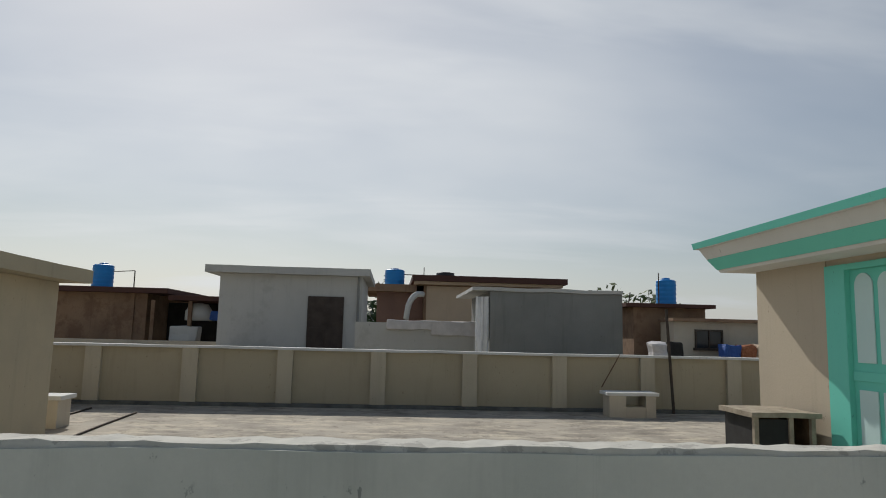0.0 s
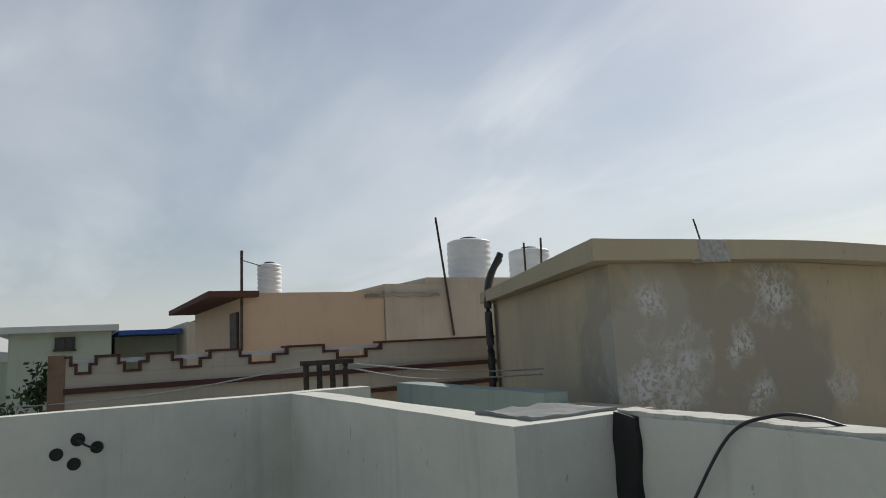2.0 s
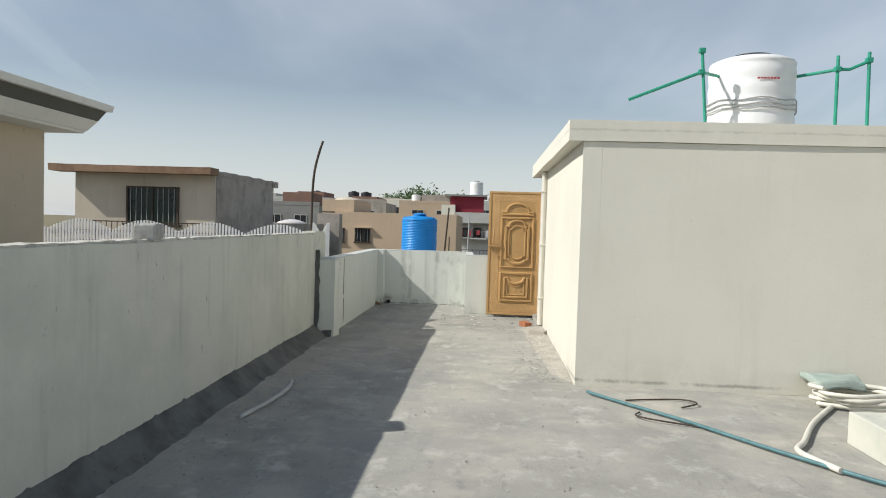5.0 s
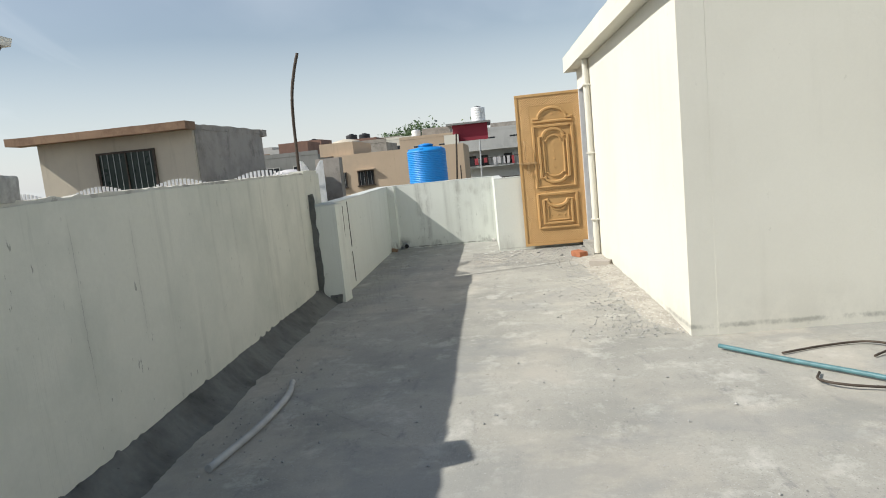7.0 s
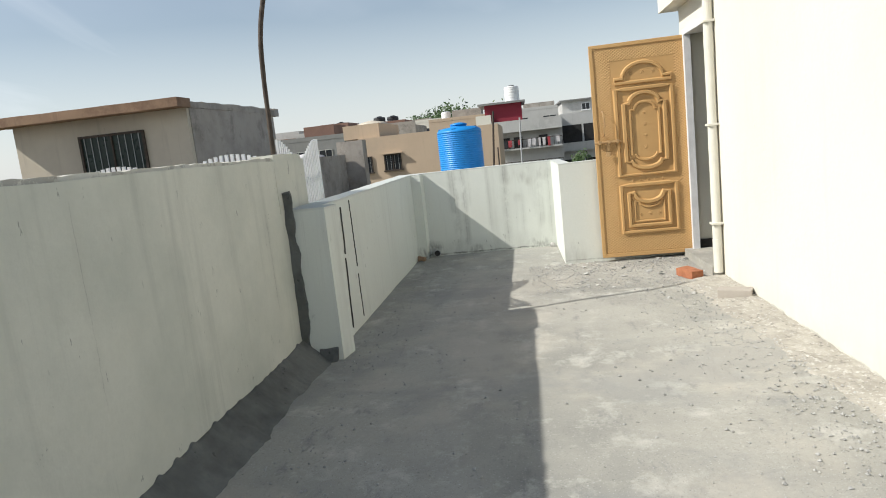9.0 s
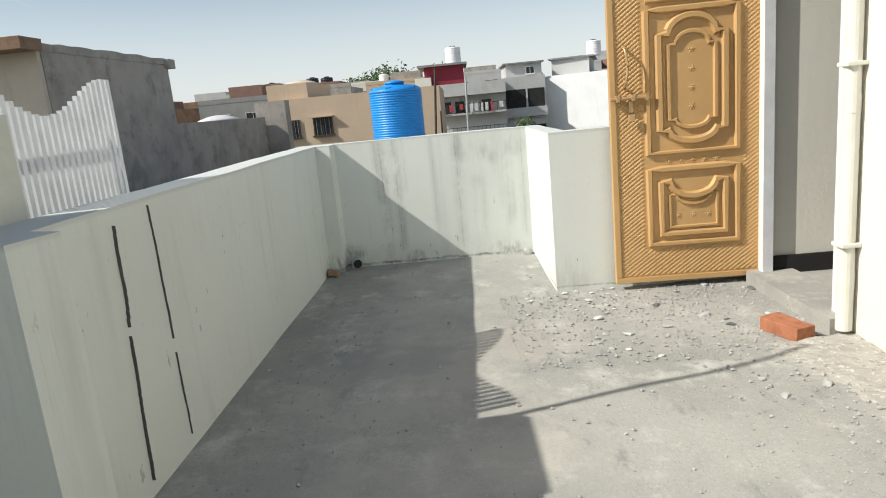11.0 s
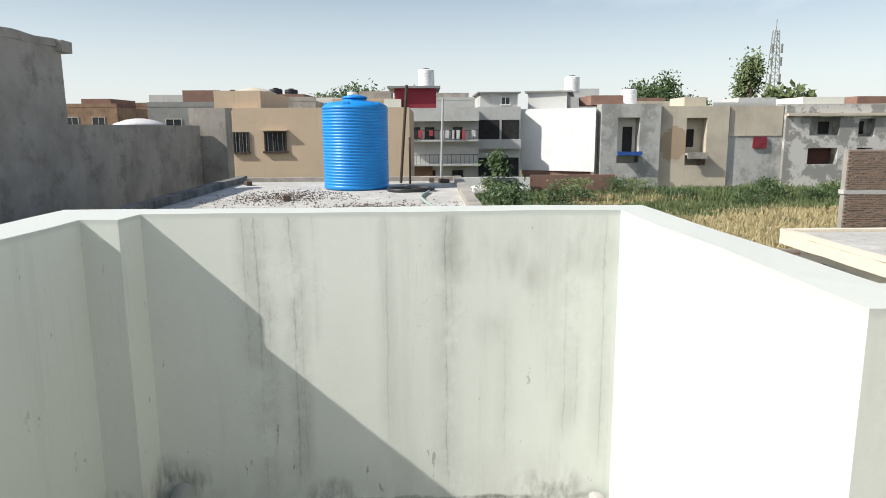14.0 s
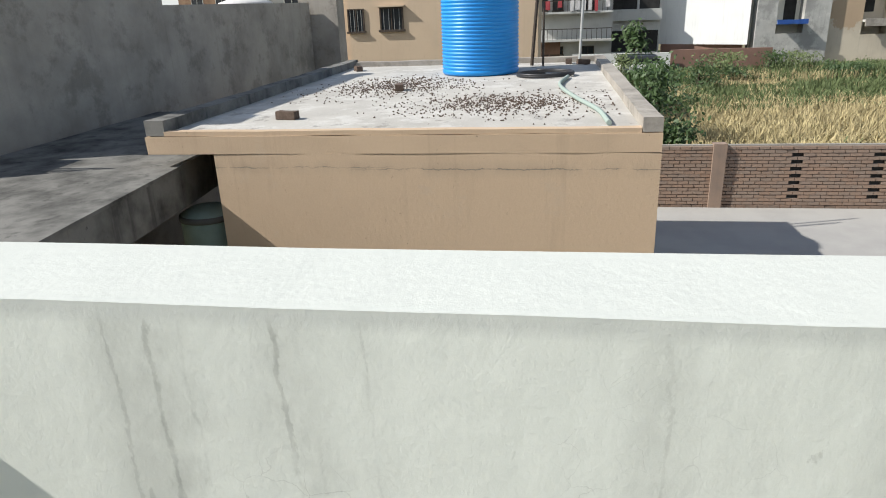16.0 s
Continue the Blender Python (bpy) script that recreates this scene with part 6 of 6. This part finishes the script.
water_tank("blue_water_tank", "small blue plastic water tank on a brown roof slab", 0.4, 29.5, 3.61, 0.42, 0.75, BLUETANK, 4, 0.4, BLUETANK)
water_tank("black_water_tank", "small black water tank on a brown roof slab", 2.6, 30, 3.96, 0.4, 0.35, BLACKPL, 2, 0.5)
water_tank("blue_water_tank", "tall blue plastic water tank on a brown roof room", 10.4, 25, 2.89, 0.36, 1.0, BLUETANK, 5, 0.4, BLUETANK)
for (p, q) in (((9.8, 24.2, 2.9), (9.8, 24.2, 4.0)), ((1.6, 28.5, 3.95), (1.6, 28.5, 4.35)), ((8.8, 24.5, 2.88), (8.9, 24.6, 3.3)), ((-8.5, 24.6, 2.92), (-8.5, 24.6, 3.55))):
    tagged(mesh_ob("steel_rod", cyl(bmesh.new(), p, q, 0.02, 6), RUST), "thin steel rod standing on a roof slab", "rod", "roof rods")
tagged(mesh_ob("steel_rod", cyl(bmesh.new(), (-9.2, 24.6, 3.5), (-8.5, 24.6, 3.55), 0.015, 6), RUST), "thin horizontal steel rod by the tank", "rod", "roof rods")
tagged(mesh_ob("steel_rod", cyl(bmesh.new(), (0.8, 28.7, 4.05), (2.3, 29.5, 4.1), 0.02, 6), RUST), "thin horizontal steel rod by the tank", "rod", "roof rods")
rng = random.Random(9)
for i, (x, m) in enumerate(((8.3, CLOTHW), (8.75, DARK), (10.6, CLOTHB), (11.1, BRICK), (11.6, TAN), (12.1, CLOTHB))):
    tagged(mesh_ob("sack", rough_up(B(x, x + 0.5, 21, 21.5, 0.9, 1.55, bev=0.08), -0.15, 0.1, x, 3), m), "stuffed sack lying behind the parapet", "sack", "stored sacks")
setting("floor_row_behind", B(-9, 15, 17.21, 22.2, 0.6, 0.9), ROOFTOP, "weathered screed of the roof behind", "floor")
tree(0.2, 44, GZ, 8.2, 2.2, 14, LEAF, 700, 0.25, "dark conifer-like tree behind the roofs", 0.3)
tree(17, 46, GZ, 8.0, 2.6, 15, LEAFDRY, 900, 0.25, "dusty green tree behind the roofs", 0.4)
for i, (x, y_, w, z, m) in enumerate([(-22, 40, 12, 2.6, BROWN), (-6, 48, 10, 2.8, GREYLT), (12, 52, 12, 2.8, TANLT), (26, 44, 12, 2.7, GREYLT), (30, 26, 9, 2.5, BROWN), (28, 34, 8, 2.9, MAROON)]):
    h = thing("distant_house", "distant flat-roofed plastered house", "house", "distant houses")
    part("wall", B(x - w / 2, x + w / 2, y_, y_ + 6, GZ, z), m, h)
    part("parapet", B(x - w / 2, x + w / 2, y_ - 0.1, y_ + 0.1, z + 0.001, z + 0.3), m, h)
    window(h, "x", x - w / 2, y_ + 2, y_ + 3, z - 1.2, z - 0.5)
    window(h, "y", y_, x - 1, x + 0.2, z - 1.4, z - 0.5)

# ---- houses over the street on the other side ----
bp = thing("banded_house", "beige house with a stepped parapet edged in dark brown", "house")
part("wall", B(-13.9, -10, 1.0, 12, GZ, 1.0), TAN, bp)
NOTCH = [(0.96, 1.02, 1.18, 1.25), (1.52, 1.59, 1.78, 1.88), (2.19, 2.31, 2.56, 2.69), (3.11, 3.25, 3.6, 3.8), (4.37, 4.59, 5.07, 5.33)]
part("parapet", B(-10.2, -9.96, 0.9, 12, 1.001, 1.49), TANLT, bp)
edge = 0.9
for u0, l0, l1, u1 in NOTCH + [(11.99, 11.995, 12.0, 12.0)]:
    part("merlon", B(-10.2, -9.96, edge, u0, 1.491, 1.70), TANLT, bp)
    part("merlon_trim", B(-10.23, -9.93, edge - 0.02, u0 + 0.02, 1.701, 1.735), BROWNTRIM, bp)
    if u1 < 12:
        part("step_block", B(-10.2, -9.96, u0 + 0.001, l0, 1.491, 1.60), TANLT, bp)
        part("step_block", B(-10.2, -9.96, l1, u1 - 0.001, 1.491, 1.60), TANLT, bp)
        for p, q, z0, z1 in ((u0 - 0.02, u0 + 0.02, 1.60, 1.70), (u1 - 0.02, u1 + 0.02, 1.60, 1.70), (u0 + 0.021, l0 + 0.02, 1.601, 1.635), (l1 - 0.02, u1 - 0.021, 1.601, 1.635),
                             (l0 - 0.02, l0 + 0.02, 1.49, 1.60), (l1 - 0.02, l1 + 0.02, 1.49, 1.60), (l0 + 0.021, l1 - 0.021, 1.491, 1.525)):
            part("step_trim", B(-10.0, -9.93, p, q, z0, z1), BROWNTRIM, bp)
        part("inset_block", B(-10.18, -10.02, u0 + 0.03, u1 - 0.03, 1.62, 1.68), CORNICE, bp)
    edge = u1
part("band", B(-9.959, -9.9, 0.88, 12, 1.25, 1.32), BROWNTRIM, bp)
part("band", B(-9.999, -9.93, 0.9, 12, 0.93, 0.98), BROWNTRIM, bp)
part("end_post", B(-10.25, -9.95, 0.7, 0.9, 0.9, 1.75), BROWN, bp)
tl = thing("tan_roof_house", "tan rooftop house with a dark slab edge and white tanks", "house")
part("wall", B(-20, -14, 4.0, 7.2, GZ, 2.88), TAN, tl)
part("roof_slab", B(-20, -13.7, 3.3, 4.3, 2.78, 2.9), BROWNTRIM, tl)
part("side_door", B(-14.9, -14.2, 3.94, 3.999, 1.0, 2.5), DARKDOOR, tl)
part("wall", prism(bmesh.new(), [(-13.95, 7.21), (-13.95, 14), (-20, 14), (-20, 7.21)], GZ, 3.05), TANLT, tl, "paler stained stretch")
part("raised_wall", prism(bmesh.new(), [(-13.96, 8.3), (-13.96, 14), (-20, 14), (-20, 8.3)], 3.051, 3.2), TANLT, tl)
part("crack", rough_up(B(-13.94, -13.90, 6.7, 8.6, 2.75, 2.82), -0.08, 0.05, 4, 4), OLDGREY, tl, "broken render edge")
water_tank("white_water_tank", "white ribbed plastic water tank on a tan roof", -14.9, 10.1, 3.21, 0.58, 1.15, WHITETANK, 6, 0.35)
water_tank("white_water_tank", "white ribbed plastic water tank on a tan roof", -16.2, 13.0, 3.21, 0.62, 1.15, WHITETANK, 5, 0.35)
water_tank("white_water_tank", "small white ribbed water tank on a tan roof", -15.0, 4.85, 2.91, 0.27, 0.75, WHITETANK, 6, 0.4)
for p, q in (((-13.9, 8.95, 1.8), (-13.9, 8.6, 4.65)), ((-13.9, 3.98, 1.7), (-13.9, 4.0, 3.75)), ((-14.5, 11.6, 3.2), (-14.5, 11.6, 4.2)), ((-14.2, 11.9, 3.2), (-14.2, 11.95, 4.3))):
    tagged(mesh_ob("steel_rod", cyl(bmesh.new(), p, q, 0.03, 6), RUST), "tall thin steel rod fixed to a roof wall", "rod", "roof rods")
tagged(mesh_ob("steel_rod", cyl(bmesh.new(), (-13.9, 4.0, 3.55), (-14.8, 4.6, 3.55), 0.012, 6), RUST), "thin steel rod bracing a tank", "rod", "roof rods")
wl_ = thing("pale_green_house", "pale green flat-roofed house over the street", "house")
part("wall", B(-31, -25, -0.8, 2.1, GZ, 2.6), PALEGREEN, wl_)
part("roof_slab", B(-31, -24.6, -1.2, 2.3, 2.601, 2.8), CORNICE, wl_)
window(wl_, "x", -25, 0.5, 1.0, 2.05, 2.4, 0, RUST, sign=1)
part("porch_roof", B(-31, -25.0, 2.31, 4.3, 2.45, 2.6), CLOTHB, wl_)
part("porch_back", B(-31, -27, 2.301, 4.4, GZ, 2.44), PALEGREEN, wl_)
part("side_block", B(-31, -24.5, 4.401, 6.2, GZ, 2.8), TANLT, wl_)
part("side_slab", B(-31, -24.2, 5.0, 6.4, 2.801, 2.95), BROWNTRIM, wl_)
part("side_door", B(-24.49, -24.45, 5.2, 5.7, 0.9, 2.0), DARKDOOR, wl_)
wg = thing("gabled_white_house", "white street house with a shallow gabled wall and dark doorway", "house")
part("wall", prism(bmesh.new(), [(-30, -4.5), (-25.5, -4.5), (-25.5, -0.81), (-30, -0.81)], GZ, 1.75), PALEGREEN, wg)
bm = bmesh.new()
a = [bm.verts.new(c) for c in ((-25.4, -3.9, 1.751), (-25.4, -2.2, 2.28), (-25.4, -0.6, 2.0), (-25.4, -0.6, 1.751))]
b = [bm.verts.new((-30, v.co.y, v.co.z)) for v in a]
bm.faces.new(a), bm.faces.new(b[::-1])
for i in range(4):
    bm.faces.new((a[i], b[i], b[(i + 1) % 4], a[(i + 1) % 4]))
bmesh.ops.recalc_face_normals(bm, faces=bm.faces[:])
part("gable", bm, CORNICE, wg)
part("doorway", B(-25.49, -25.45, -3.4, -2.3, -0.8, 1.75), DARKDOOR, wg)
setting("road", B(-24.4, -14.1, -60, 0.6, GZ, GZ + 0.04), YARD, "dusty street between the houses", "road")
h = thing("distant_house", "distant flat-roofed plastered house", "house", "distant houses")
part("wall", B(-40, -31, -14, -4.6, GZ, 2.0), GREYLT, h)
part("parapet", B(-31.2, -30.9, -14, -4.6, 2.001, 2.3), GREYLT, h)
tree(-10.5, 0.62, 0.62, 1.05, 0.34, 16, LEAF, 700, 0.045, "dark climbing shrub beside the street", 0.2)
tree(-10.7, 0.0, 0.62, 0.5, 0.4, 17, LEAF, 350, 0.04, "low dark shrub beside the banded parapet", 0.2)
setting("wall_street", B(-12.9, -9.6, -1.3, 0.5, GZ, 0.62), GREYPL, "dark wall top by the street", "wall")
pm = thing("pole_bracket", "cluster of dark steel posts carrying service wires behind the parapet", "posts")
for i in range(4):
    part("post", cyl(bmesh.new(), (-6.6, 3.05 + i * 0.14, NZ), (-6.6, 3.05 + i * 0.14, 1.52), 0.03, 8), RUST, pm)
part("crossbar", B(-6.64, -6.56, 3.0, 3.55, 1.5, 1.55), RUST, pm)
for pts in ([(-6.6, 3.5, 1.5), (-6.3, 4.5, 1.36), (-6, 5.4, 1.32), (-5.6, 6.6, 1.36)], [(-6.6, 3.4, 1.48), (-6.4, 4.2, 1.30), (-6.1, 5.2, 1.26), (-5.8, 6.4, 1.27)], [(-6.6, 3.1, 1.5), (-9, 1.5, 1.2), (-12, -1.0, 1.1), (-16, -4.0, 1.3)],
            [(-9, -1.2, 0.6), (-13, -1.9, 0.5), (-20, -3, 0.9)], [(-9, -1.4, 0.8), (-13, -2.1, 0.8), (-20, -3.2, 1.3)]):
    tagged(mesh_ob("service_wire", tube(bmesh.new(), curve_pts(pts), 0.008, 5), PVC), "thin grey service wire slung between houses", "wire", "service wires")
